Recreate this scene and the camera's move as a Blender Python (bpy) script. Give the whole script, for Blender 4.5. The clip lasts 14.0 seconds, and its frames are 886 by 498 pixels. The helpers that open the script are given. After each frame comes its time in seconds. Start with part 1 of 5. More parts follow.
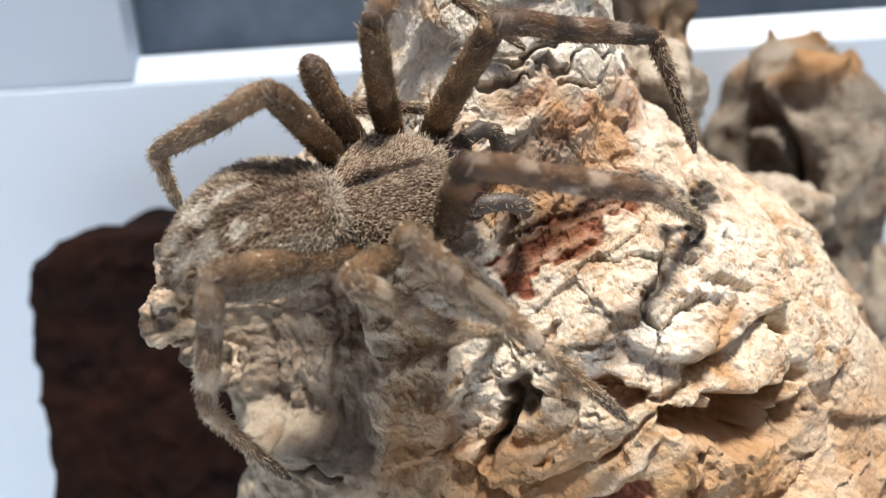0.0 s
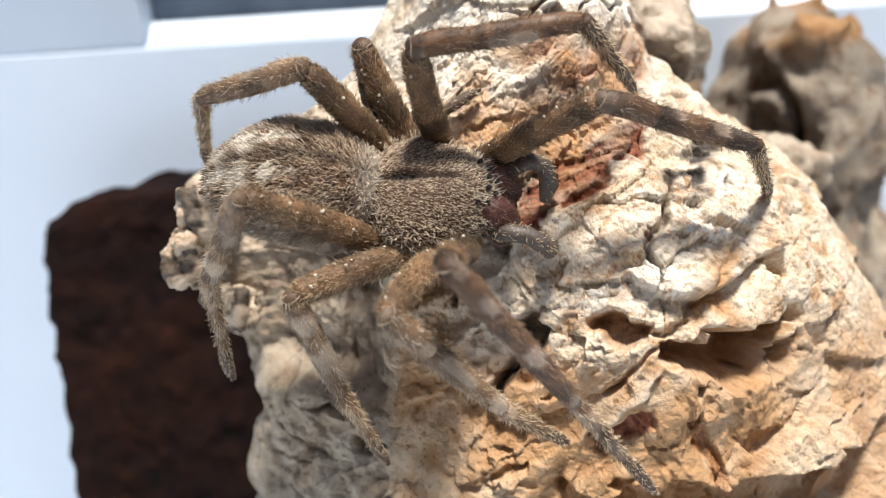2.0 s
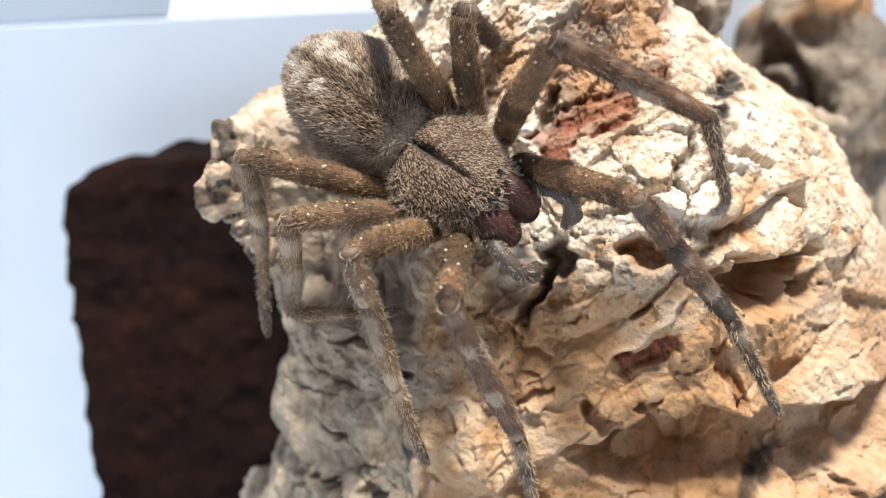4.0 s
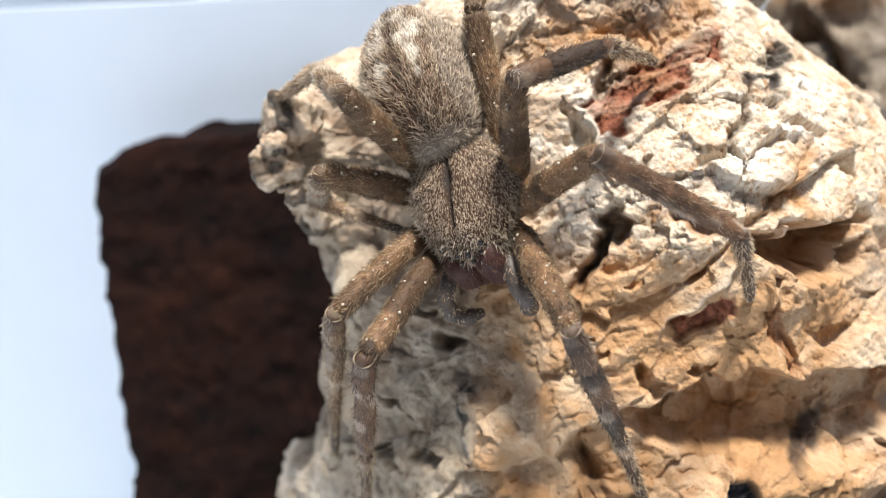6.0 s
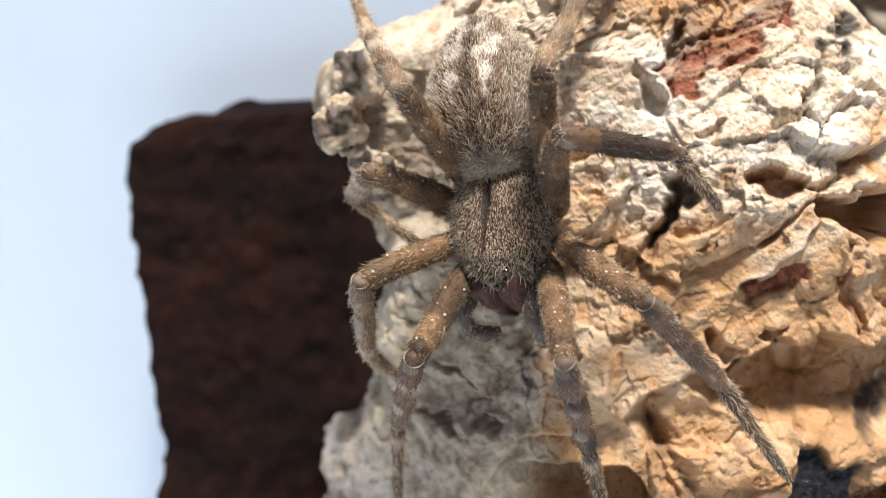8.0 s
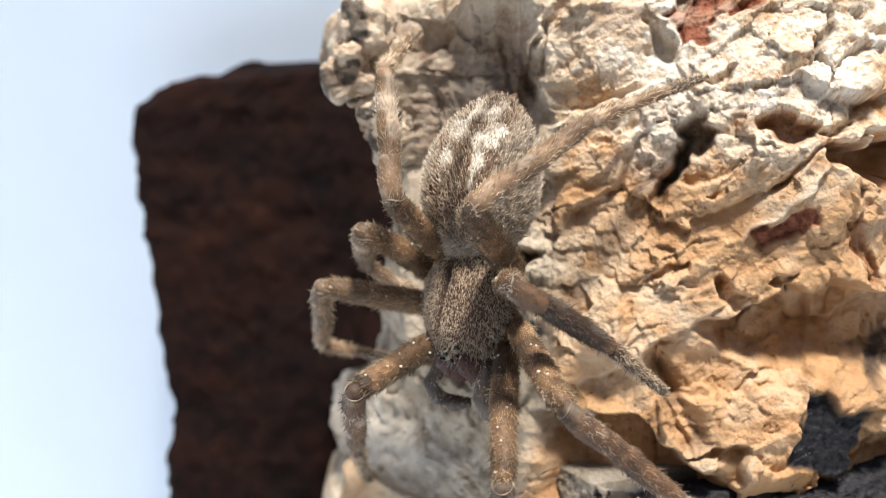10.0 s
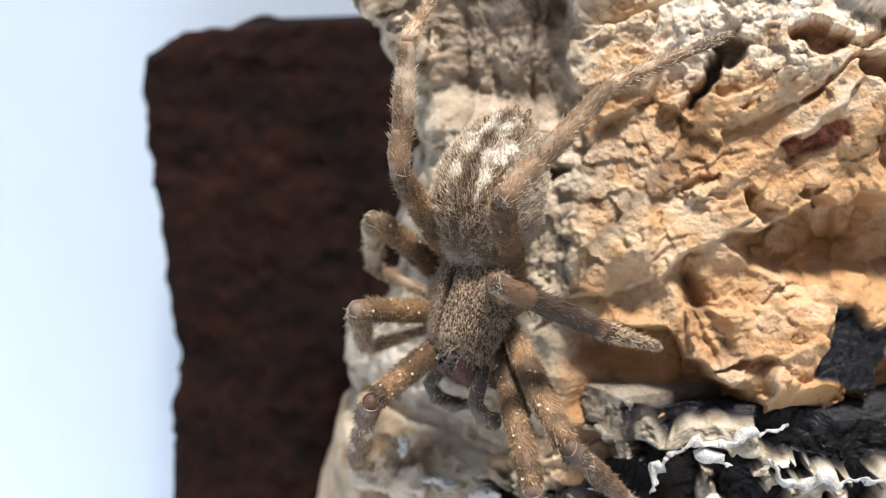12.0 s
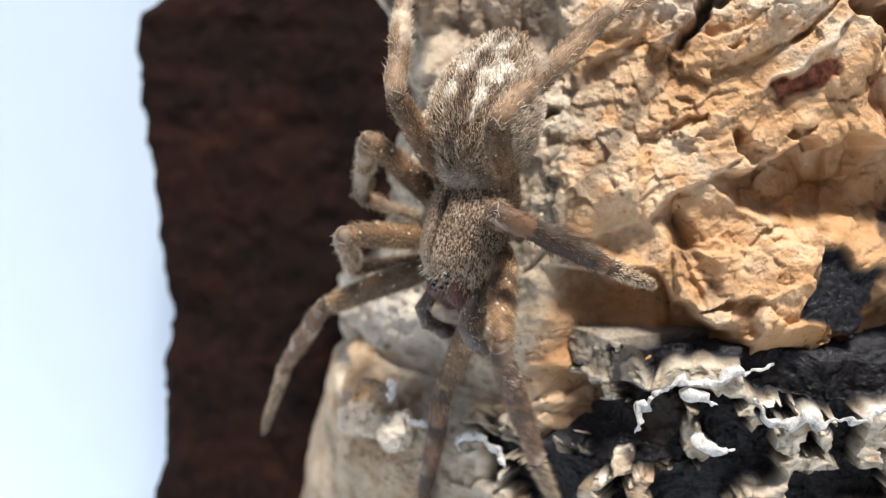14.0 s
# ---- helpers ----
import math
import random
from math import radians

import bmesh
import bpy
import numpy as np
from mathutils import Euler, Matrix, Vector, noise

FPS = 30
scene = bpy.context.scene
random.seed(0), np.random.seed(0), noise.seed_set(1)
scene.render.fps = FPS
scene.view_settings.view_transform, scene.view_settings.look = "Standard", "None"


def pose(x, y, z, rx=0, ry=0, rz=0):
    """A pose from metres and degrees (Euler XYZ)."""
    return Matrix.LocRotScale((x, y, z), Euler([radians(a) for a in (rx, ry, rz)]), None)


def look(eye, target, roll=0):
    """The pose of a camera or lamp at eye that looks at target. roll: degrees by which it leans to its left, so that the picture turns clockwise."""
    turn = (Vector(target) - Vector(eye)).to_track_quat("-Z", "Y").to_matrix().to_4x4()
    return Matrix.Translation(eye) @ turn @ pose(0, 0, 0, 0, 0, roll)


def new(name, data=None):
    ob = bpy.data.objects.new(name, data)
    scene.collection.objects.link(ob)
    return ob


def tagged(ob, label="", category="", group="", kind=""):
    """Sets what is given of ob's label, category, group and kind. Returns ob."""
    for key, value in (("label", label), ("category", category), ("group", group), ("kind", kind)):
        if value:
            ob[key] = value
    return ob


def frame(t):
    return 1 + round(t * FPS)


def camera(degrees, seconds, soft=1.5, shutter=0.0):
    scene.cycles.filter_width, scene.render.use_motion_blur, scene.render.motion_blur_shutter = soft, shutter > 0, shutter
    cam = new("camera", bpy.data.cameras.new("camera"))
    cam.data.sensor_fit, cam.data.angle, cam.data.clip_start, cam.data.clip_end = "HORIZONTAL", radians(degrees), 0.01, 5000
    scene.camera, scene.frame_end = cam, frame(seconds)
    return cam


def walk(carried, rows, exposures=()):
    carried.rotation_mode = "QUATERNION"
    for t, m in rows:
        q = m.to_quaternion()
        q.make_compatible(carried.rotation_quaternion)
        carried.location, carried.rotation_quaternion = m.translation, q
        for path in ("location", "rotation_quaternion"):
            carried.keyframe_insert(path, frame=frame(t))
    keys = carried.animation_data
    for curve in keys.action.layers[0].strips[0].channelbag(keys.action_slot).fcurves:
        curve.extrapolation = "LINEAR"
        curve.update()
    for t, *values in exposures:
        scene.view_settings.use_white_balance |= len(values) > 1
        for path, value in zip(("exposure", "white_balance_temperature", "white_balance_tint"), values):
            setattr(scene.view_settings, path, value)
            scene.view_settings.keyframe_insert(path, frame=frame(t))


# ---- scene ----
cam = camera(50.22, 14.0, soft=1.0, shutter=0.4)
PATH = [
    (0, (0.03513, -0.09258, 0.15898), (0.02657, 0.00142, 0.12594), -4.41),
    (0.5, (0.03630, -0.09312, 0.15693), (0.02723, 0.00051, 0.12301), -4.53),
    (1, (0.03606, -0.09416, 0.15720), (0.02722, -0.00091, 0.12219), -4.60),
    (1.5, (0.03412, -0.09650, 0.15663), (0.02577, -0.00310, 0.12190), -4.19),
    (2, (0.03384, -0.09858, 0.15580), (0.02525, -0.00513, 0.12126), -4.14),
    (2.5, (0.03124, -0.09891, 0.15708), (0.02335, -0.00598, 0.12099), -4.33),
    (5, (0.02760, -0.10894, 0.14069), (0.01952, -0.01412, 0.10997), -2.42),
    (5.5, (0.02260, -0.10908, 0.14463), (0.01544, -0.01506, 0.11134), -2.83),
    (6, (0.02191, -0.10882, 0.14412), (0.01427, -0.01478, 0.11098), -3.01),
    (6.5, (0.01909, -0.10866, 0.14287), (0.01178, -0.01447, 0.11009), -2.90),
    (7, (0.01518, -0.11052, 0.14082), (0.00869, -0.01601, 0.10879), -2.49),
    (7.5, (0.01165, -0.10972, 0.14313), (0.00570, -0.01596, 0.10888), -2.63),
    (8, (0.01131, -0.11078, 0.13900), (0.00511, -0.01643, 0.10646), -1.95),
    (10.5, (0.00997, -0.11237, 0.13337), (0.00325, -0.01897, 0.09827), -2.35),
    (11, (0.00595, -0.11546, 0.12799), (0.00085, -0.02132, 0.09465), -1.52),
    (11.5, (0.00371, -0.11690, 0.12538), (-0.00062, -0.02273, 0.09201), -0.99),
    (12, (0.00471, -0.11639, 0.12304), (-0.00023, -0.02228, 0.08959), -0.84),
    (12.5, (0.00632, -0.11680, 0.12128), (0.00104, -0.02270, 0.08785), -0.69),
    (13, (0.00669, -0.11805, 0.11991), (0.00148, -0.02428, 0.08554), -0.65),
    (13.5, (0.00532, -0.11923, 0.11823), (0.00046, -0.02553, 0.08364), -0.50),
    (14, (0.00646, -0.11829, 0.11749), (0.00140, -0.02468, 0.08267), -0.48),
]
walk(cam, [(t, look(eye, target, roll)) for t, eye, target, roll in PATH], [(0, 0.28), (2.5, 0.48), (5, 0.54), (8, 0.56), (14, 0.64)])

# ---- world and light ----
world = bpy.data.worlds.new("sky")
scene.world = world
world.use_nodes = True
SUN_WAY = Vector((0.12, -0.19, 0.955)).normalized()
wn = world.node_tree.nodes
sky = wn.new("ShaderNodeTexSky")
sky.sky_type = "NISHITA"
sky.sun_disc = False
sky.sun_elevation = math.asin(SUN_WAY.z)
sky.sun_rotation = math.atan2(SUN_WAY.x, SUN_WAY.y)
wn["Background"].inputs["Strength"].default_value = 0.125
world.node_tree.links.new(sky.outputs["Color"], wn["Background"].inputs["Color"])
lamp = bpy.data.lights.new("sun", "SUN")
lamp.energy, lamp.angle, lamp.color = 5.0, radians(10), (1.0, 0.96, 0.90)
sun = new("sun", lamp)
sun.matrix_world = look(SUN_WAY, (0, 0, 0))

# the lens of a phone, held close: a shallow depth of field
cam.data.dof.use_dof = True
cam.data.dof.focus_distance = 0.107
cam.data.dof.aperture_fstop = 20


# ---- numeric noise ----
def hash3(i, j, k, seed):
    h = (i * 374761393 + j * 668265263 + k * 2147483647 + seed * 1274126177) & 0xFFFFFFFF
    h = ((h ^ (h >> 13)) * 1274126177) & 0xFFFFFFFF
    return ((h ^ (h >> 16)) & 0xFFFF) / 65535.0


def vnoise(p, size, seed=0):
    """Smooth noise in -1..1 at the points p (n x 3, metres)."""
    q = p / size + 1000.0
    c = np.floor(q).astype(np.int64)
    f = q - c
    f = f * f * f * (f * (f * 6 - 15) + 10)
    out = 0
    for a in (0, 1):
        for b in (0, 1):
            for d in (0, 1):
                w = (f[:, 0] if a else 1 - f[:, 0]) * (f[:, 1] if b else 1 - f[:, 1]) * (f[:, 2] if d else 1 - f[:, 2])
                out = out + w * hash3(c[:, 0] + a, c[:, 1] + b, c[:, 2] + d, seed)
    return out * 2 - 1


def fbm(p, size, octaves=4, seed=0, gain=0.5):
    out, amp, total = 0, 1.0, 0
    for o in range(octaves):
        out = out + amp * vnoise(p, size / 2**o, seed + 17 * o)
        total += amp
        amp *= gain
    return out / total


def ridged(p, size, octaves=3, seed=0):
    out, amp, total = 0, 1.0, 0
    for o in range(octaves):
        out = out + amp * (1 - 2 * np.abs(vnoise(p, size / 2**o, seed + 31 * o)))
        total += amp
        amp *= 0.5
    return out / total


def cells(p, size, seed=0):
    """Distances to the nearest and second nearest of scattered seeds, and the nearest one's random value."""
    q = p / size + 1000.0
    c = np.floor(q).astype(np.int64)
    d1, d2, who = np.full(len(p), 9.0), np.full(len(p), 9.0), np.zeros(len(p))
    for a in (-1, 0, 1):
        for b in (-1, 0, 1):
            for d in (-1, 0, 1):
                i, j, k = c[:, 0] + a, c[:, 1] + b, c[:, 2] + d
                s = np.stack([i + hash3(i, j, k, seed + 1), j + hash3(i, j, k, seed + 2), k + hash3(i, j, k, seed + 3)], 1)
                r = np.sqrt(((q - s) ** 2).sum(1))
                near = r < d1
                d2 = np.where(near, d1, np.minimum(d2, r))
                who = np.where(near, hash3(i, j, k, seed + 4), who)
                d1 = np.where(near, r, d1)
    return d1, d2, who


def facets(p, size, tilt, seed=0):
    """Broken chunks: each cell is a plane with its own height and slope. Returns height (metres), edge nearness and the chunk's random value."""
    q = p / size + 1000.0
    c = np.floor(q).astype(np.int64)
    d1, d2 = np.full(len(p), 9.0), np.full(len(p), 9.0)
    h, who = np.zeros(len(p)), np.zeros(len(p))
    for a in (-1, 0, 1):
        for b in (-1, 0, 1):
            for d in (-1, 0, 1):
                i, j, k = c[:, 0] + a, c[:, 1] + b, c[:, 2] + d
                o = q - np.stack([i + hash3(i, j, k, seed + 1), j + hash3(i, j, k, seed + 2), k + hash3(i, j, k, seed + 3)], 1)
                r = np.sqrt((o**2).sum(1))
                near = r < d1
                d2 = np.where(near, d1, np.minimum(d2, r))
                plane = 0.55 * (hash3(i, j, k, seed + 4) - 0.5) + 2 * tilt * (o[:, 0] * (hash3(i, j, k, seed + 5) - 0.5) + o[:, 2] * (hash3(i, j, k, seed + 6) - 0.5))
                h = np.where(near, plane, h)
                who = np.where(near, hash3(i, j, k, seed + 7), who)
                d1 = np.where(near, r, d1)
    return h * size, d2 - d1, who


def smooth(a, b, x):
    t = np.clip((x - a) / (b - a), 0, 1)
    return t * t * (3 - 2 * t)


# ---- materials ----
def material(name, rough=0.7, spec=0.3):
    m = bpy.data.materials.new(name)
    m.use_nodes = True
    b = m.node_tree.nodes["Principled BSDF"]
    b.inputs["Roughness"].default_value = rough
    b.inputs["Specular IOR Level"].default_value = spec
    return m, m.node_tree.nodes, m.node_tree.links, b


def noise_node(nodes, links, size, detail=4, rough=0.55, stretch=(1, 1, 1)):
    co = nodes.new("ShaderNodeTexCoord")
    mp = nodes.new("ShaderNodeMapping")
    mp.inputs["Scale"].default_value = [s / size for s in stretch]
    tx = nodes.new("ShaderNodeTexNoise")
    tx.inputs["Scale"].default_value = 1.0
    tx.inputs["Detail"].default_value = detail
    tx.inputs["Roughness"].default_value = rough
    links.new(co.outputs["Object"], mp.inputs["Vector"])
    links.new(mp.outputs["Vector"], tx.inputs["Vector"])
    return tx.outputs["Fac"]


def ramp(nodes, links, fac, stops):
    r = nodes.new("ShaderNodeValToRGB")
    el = r.color_ramp.elements
    while len(el) < len(stops):
        el.new(0.5)
    for e, (at, col) in zip(el, stops):
        e.position, e.color = at, (*col, 1)
    links.new(fac, r.inputs["Fac"])
    return r.outputs["Color"]


def mixed(nodes, links, fac, a, b, mode="MIX"):
    m = nodes.new("ShaderNodeMix")
    m.data_type, m.blend_type = "RGBA", mode
    for sock, v in ((m.inputs[0], fac), (m.inputs[6], a), (m.inputs[7], b)):
        if isinstance(v, (int, float)):
            sock.default_value = v
        elif isinstance(v, tuple):
            sock.default_value = (*v, 1)
        else:
            links.new(v, sock)
    return m.outputs[2]


def bump(nodes, links, bsdf, height, strength, depth):
    b = nodes.new("ShaderNodeBump")
    b.inputs["Strength"].default_value = strength
    b.inputs["Distance"].default_value = depth
    links.new(height, b.inputs["Height"])
    links.new(b.outputs["Normal"], bsdf.inputs["Normal"])


def simple(name, lo, hi, size, rough=0.7, spec=0.3, depth=0.0002, strength=0.5, fine=None):
    """A surface that wanders between two colours, with fine relief."""
    m, n, l, b = material(name, rough, spec)
    big = noise_node(n, l, size)
    small = noise_node(n, l, fine or size / 8, 3)
    col = ramp(n, l, big, [(0.3, lo), (0.7, hi)])
    col = mixed(n, l, 0.35, col, ramp(n, l, small, [(0.3, lo), (0.7, hi)]), "MIX")
    l.new(col, b.inputs["Base Color"])
    bump(n, l, b, small, strength, depth)
    return m


def channel(nodes, links, attr, which):
    a = nodes.new("ShaderNodeAttribute")
    a.attribute_name = attr
    s = nodes.new("ShaderNodeSeparateColor")
    links.new(a.outputs["Color"], s.inputs["Color"])
    return s.outputs[which]


def bark_material(name, pale, warm, dark):
    """Cork: pale weathered crust, warm corky flesh, grey wood, rust-red scars and char, by the bark's own masks, some
    of which carry painted shade.
    """
    m, n, l, b = material(name, 0.85, 0.15)
    big = noise_node(n, l, 0.016, 5, 0.6)
    mid = noise_node(n, l, 0.004, 5, 0.65)
    tiny = noise_node(n, l, 0.0009, 4, 0.6)
    crust = ramp(n, l, mid, [(0.26, dark), (0.38, warm), (0.50, pale), (0.75, tuple(min(0.85, v * 1.25) for v in pale))])
    flesh = ramp(n, l, big, [(0.3, tuple(v * 0.8 for v in warm)), (0.5, warm), (0.72, tuple(v * 0.9 for v in pale))])
    col = mixed(n, l, channel(n, l, "mask_b", 0), crust, flesh)
    grey = ramp(n, l, mid, [(0.25, (0.14, 0.105, 0.075)), (0.5, (0.455, 0.38, 0.285)), (0.75, (0.64, 0.55, 0.435))])
    col = mixed(n, l, channel(n, l, "mask_a", 1), col, grey)
    col = mixed(n, l, channel(n, l, "mask_b", 1), col, (0.74, 0.69, 0.60))
    rust = ramp(n, l, tiny, [(0.3, (0.10, 0.030, 0.018)), (0.7, (0.36, 0.14, 0.08))])
    col = mixed(n, l, channel(n, l, "mask_a", 0), col, rust)
    col = mixed(n, l, channel(n, l, "mask_b", 2), col, (0.42, 0.20, 0.06))
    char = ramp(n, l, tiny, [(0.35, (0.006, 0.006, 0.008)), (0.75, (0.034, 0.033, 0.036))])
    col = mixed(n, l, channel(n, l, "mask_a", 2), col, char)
    stain = ramp(n, l, noise_node(n, l, 0.0065, 5, 0.62, (0.8, 1, 1.3)), [(0.33, (0.50, 0.36, 0.24)), (0.50, (1, 1, 1))])
    col = mixed(n, l, 0.5, col, stain, "MULTIPLY")
    speck = ramp(n, l, tiny, [(0.33, (0.42, 0.32, 0.24)), (0.42, (1, 1, 1))])
    patchy = ramp(n, l, noise_node(n, l, 0.011, 3, 0.5), [(0.45, (0, 0, 0)), (0.62, (0.85, 0.85, 0.85))])
    col = mixed(n, l, patchy, col, mixed(n, l, 1.0, col, speck, "MULTIPLY"))
    l.new(col, b.inputs["Base Color"])
    gloss = n.new("ShaderNodeMapRange")
    gloss.inputs["To Min"].default_value, gloss.inputs["To Max"].default_value = 0.85, 0.28
    l.new(channel(n, l, "mask_a", 2), gloss.inputs["Value"])
    l.new(gloss.outputs["Result"], b.inputs["Roughness"])
    grit = n.new("ShaderNodeMath")
    grit.operation = "ADD"
    l.new(tiny, grit.inputs[0])
    l.new(noise_node(n, l, 0.0035, 6, 0.7), grit.inputs[1])
    bump(n, l, b, grit.outputs[0], 0.75, 0.0006)
    return m


BARK = bark_material("cork_bark", (0.64, 0.525, 0.385), (0.475, 0.285, 0.146), (0.16, 0.09, 0.045))
# grey-brown cork for the pieces behind, darkened further as painted shade
FAR_BARK = bark_material("weathered_shaded_cork", (0.28, 0.235, 0.185), (0.20, 0.140, 0.095), (0.09, 0.062, 0.045))
CHARRED = bark_material("charred_cork", (0.47, 0.42, 0.33), (0.37, 0.27, 0.17), (0.18, 0.11, 0.07))
RIM = simple("white_crust_rim", (0.20, 0.19, 0.18), (0.70, 0.68, 0.64), 0.002, 0.55, 0.4, 0.0003)
SLAB, _n, _l, _b = material("dark_peat_bark", 0.95, 0.1)
_big, _fine = noise_node(_n, _l, 0.017, 5, 0.6, (0.8, 1, 1.3)), noise_node(_n, _l, 0.0035, 4, 0.6)
_col = ramp(_n, _l, _big, [(0.36, (0.0022, 0.0017, 0.0020)), (0.52, (0.0095, 0.0038, 0.0028)), (0.66, (0.018, 0.0062, 0.0038)), (0.76, (0.042, 0.013, 0.006))])
_l.new(mixed(_n, _l, 0.45, _col, ramp(_n, _l, _fine, [(0.35, (0.0016, 0.0012, 0.0014)), (0.70, (0.017, 0.0062, 0.0040))])), _b.inputs["Base Color"])
bump(_n, _l, _b, _fine, 0.8, 0.001)
WHITE = simple("white_window_plastic", (0.635, 0.73, 0.845), (0.685, 0.77, 0.875), 0.15, 0.35, 0.4, 0.00005, 0.1)


# ---- mesh helpers ----
def link_mesh(name, verts, faces, mat, parent=None, label="", shade=True):
    me = bpy.data.meshes.new(name)
    me.from_pydata([tuple(v) for v in verts], [], faces)
    me.validate()
    if shade:
        me.shade_smooth()
    me.materials.append(mat)
    ob = new(name, me)
    if parent is not None:
        ob.parent = parent
    if label:
        ob["label"] = label
    return ob


def part(name, bm, mat, parent, label="", shade=True):
    """Links a bmesh as one mesh object under a thing or a part."""
    me = bpy.data.meshes.new(name)
    bm.to_mesh(me)
    bm.free()
    if shade:
        me.shade_smooth()
    me.materials.append(mat)
    ob = new(name, me)
    ob.parent = parent
    if label:
        ob["label"] = label
    return ob


def box(x0, x1, y0, y1, z0, z1, bevel=0.0):
    bm = bmesh.new()
    bmesh.ops.create_cube(bm, size=1)
    for v in bm.verts:
        v.co = ((x0 + x1) / 2 + v.co.x * (x1 - x0), (y0 + y1) / 2 + v.co.y * (y1 - y0), (z0 + z1) / 2 + v.co.z * (z1 - z0))
    if bevel:
        bmesh.ops.bevel(bm, geom=list(bm.edges), offset=bevel, segments=3, affect="EDGES", profile=0.6)
    return bm


def tube(path, radii, sides=20, squash=1.0, wobble=0.0, seed=0):
    """A closed tube along a path of points, with a radius at each. Returns vertices and faces."""
    path = np.array(path, float)
    verts, faces = [], []
    for i, (c, r) in enumerate(zip(path, radii)):
        d = path[min(i + 1, len(path) - 1)] - path[max(i - 1, 0)]
        d = d / (np.linalg.norm(d) + 1e-12)
        s = np.cross(d, (0, 0, 1.0))
        s = s / (np.linalg.norm(s) + 1e-12) if np.linalg.norm(s) > 1e-3 else np.array([1.0, 0, 0])
        u = np.cross(s, d)
        for k in range(sides):
            a = 2 * math.pi * k / sides
            verts.append(c + r * (math.cos(a) * s + squash * math.sin(a) * u))
    verts = np.array(verts)
    if wobble:
        mid = np.repeat(path, sides, 0)
        verts = mid + (verts - mid) * (1 + wobble * vnoise(verts, 0.0016, seed))[:, None]
    n = len(path)
    for i in range(n - 1):
        for k in range(sides):
            a, b = i * sides + k, i * sides + (k + 1) % sides
            faces.append((a, a + sides, b + sides, b))
    faces.append(tuple(range(sides)))
    faces.append(tuple(range(n * sides - 1, (n - 1) * sides - 1, -1)))
    return verts, outward(verts, faces)


def outward(verts, faces):
    """The faces turned so that they look out of the closed mesh."""
    total = 0.0
    for f in faces:
        a = verts[f[0]]
        for k in range(1, len(f) - 1):
            total += float(np.dot(a, np.cross(verts[f[k]], verts[f[k + 1]])))
    return faces if total > 0 else [tuple(f[::-1]) for f in faces]


def masks(me, a, b):
    for key, cols in (("mask_a", a), ("mask_b", b)):
        at = me.attributes.new(key, "FLOAT_COLOR", "POINT")
        buf = np.ones((len(me.vertices), 4), np.float32)
        for k, c in enumerate(cols):
            buf[:, k] = np.clip(c, 0, 1)
        at.data.foreach_set("color", buf.ravel())


def lump_grid(columns, rows, back, outline, depth, z0, z1, thick, power=3.2, dense=None):
    """A standing piece of bark as rings round an upright axis: the front by the depth function, the back plain.
    outline(z) gives its left and right edges, depth(x, z) the front's y. Returns points (rows x ring x 3)."""
    a = np.linspace(0, math.pi, 4001)
    ex, ey = -np.sign(np.cos(a)) * np.abs(np.cos(a)) ** (2 / power), np.abs(np.sin(a)) ** (2 / power)
    run = np.r_[0, np.cumsum(np.hypot(np.diff(ex), 0.55 * np.diff(ey)))]
    pick = np.interp(np.linspace(0, run[-1], columns), run, a)
    ux, uy = -np.sign(np.cos(pick)) * np.abs(np.cos(pick)) ** (2 / power), np.abs(np.sin(pick)) ** (2 / power)
    z = np.linspace(z0, z1, rows)[:, None]
    if dense is not None:
        z = np.interp(np.linspace(0, 1, rows), [0, 0.15, 1], [z0, dense, z1])[:, None]
    xl, xr = outline(z[:, 0])
    xm, hw = ((xl + xr) / 2)[:, None], ((xr - xl) / 2)[:, None]
    x = xm + hw * ux[None, :]
    y = depth(x, z) + thick * (1 - uy[None, :])
    front = np.stack([x, y, np.broadcast_to(z, x.shape)], 2)
    s = np.linspace(1, -1, back + 2)[1:-1]
    bx = xm + hw * s[None, :] * 0.98
    by = depth(xm + hw * 0, z) + thick * (1.0 + 0.5 * (1 - s[None, :] ** 2)) + 0 * bx
    by = np.maximum(by, np.interp(np.abs(s), [0, 1], [0, 1])[None, :] * 0 + (y[:, :1] + y[:, -1:]) / 2)
    rear = np.stack([bx, by, np.broadcast_to(z, bx.shape)], 2)
    return np.concatenate([front, rear], 1)


def ring_faces(rows, ring):
    i = np.arange(rows - 1)[:, None] * ring
    j = np.arange(ring)[None, :]
    k = (j + 1) % ring
    quads = np.stack([i + j, i + k, i + ring + k, i + ring + j], 2).reshape(-1, 4)
    return quads


def grid_normals(g):
    du = np.roll(g, -1, 1) - np.roll(g, 1, 1)
    dv = np.gradient(g, axis=0)
    n = np.cross(du, dv)
    return n / (np.linalg.norm(n, axis=2, keepdims=True) + 1e-12)


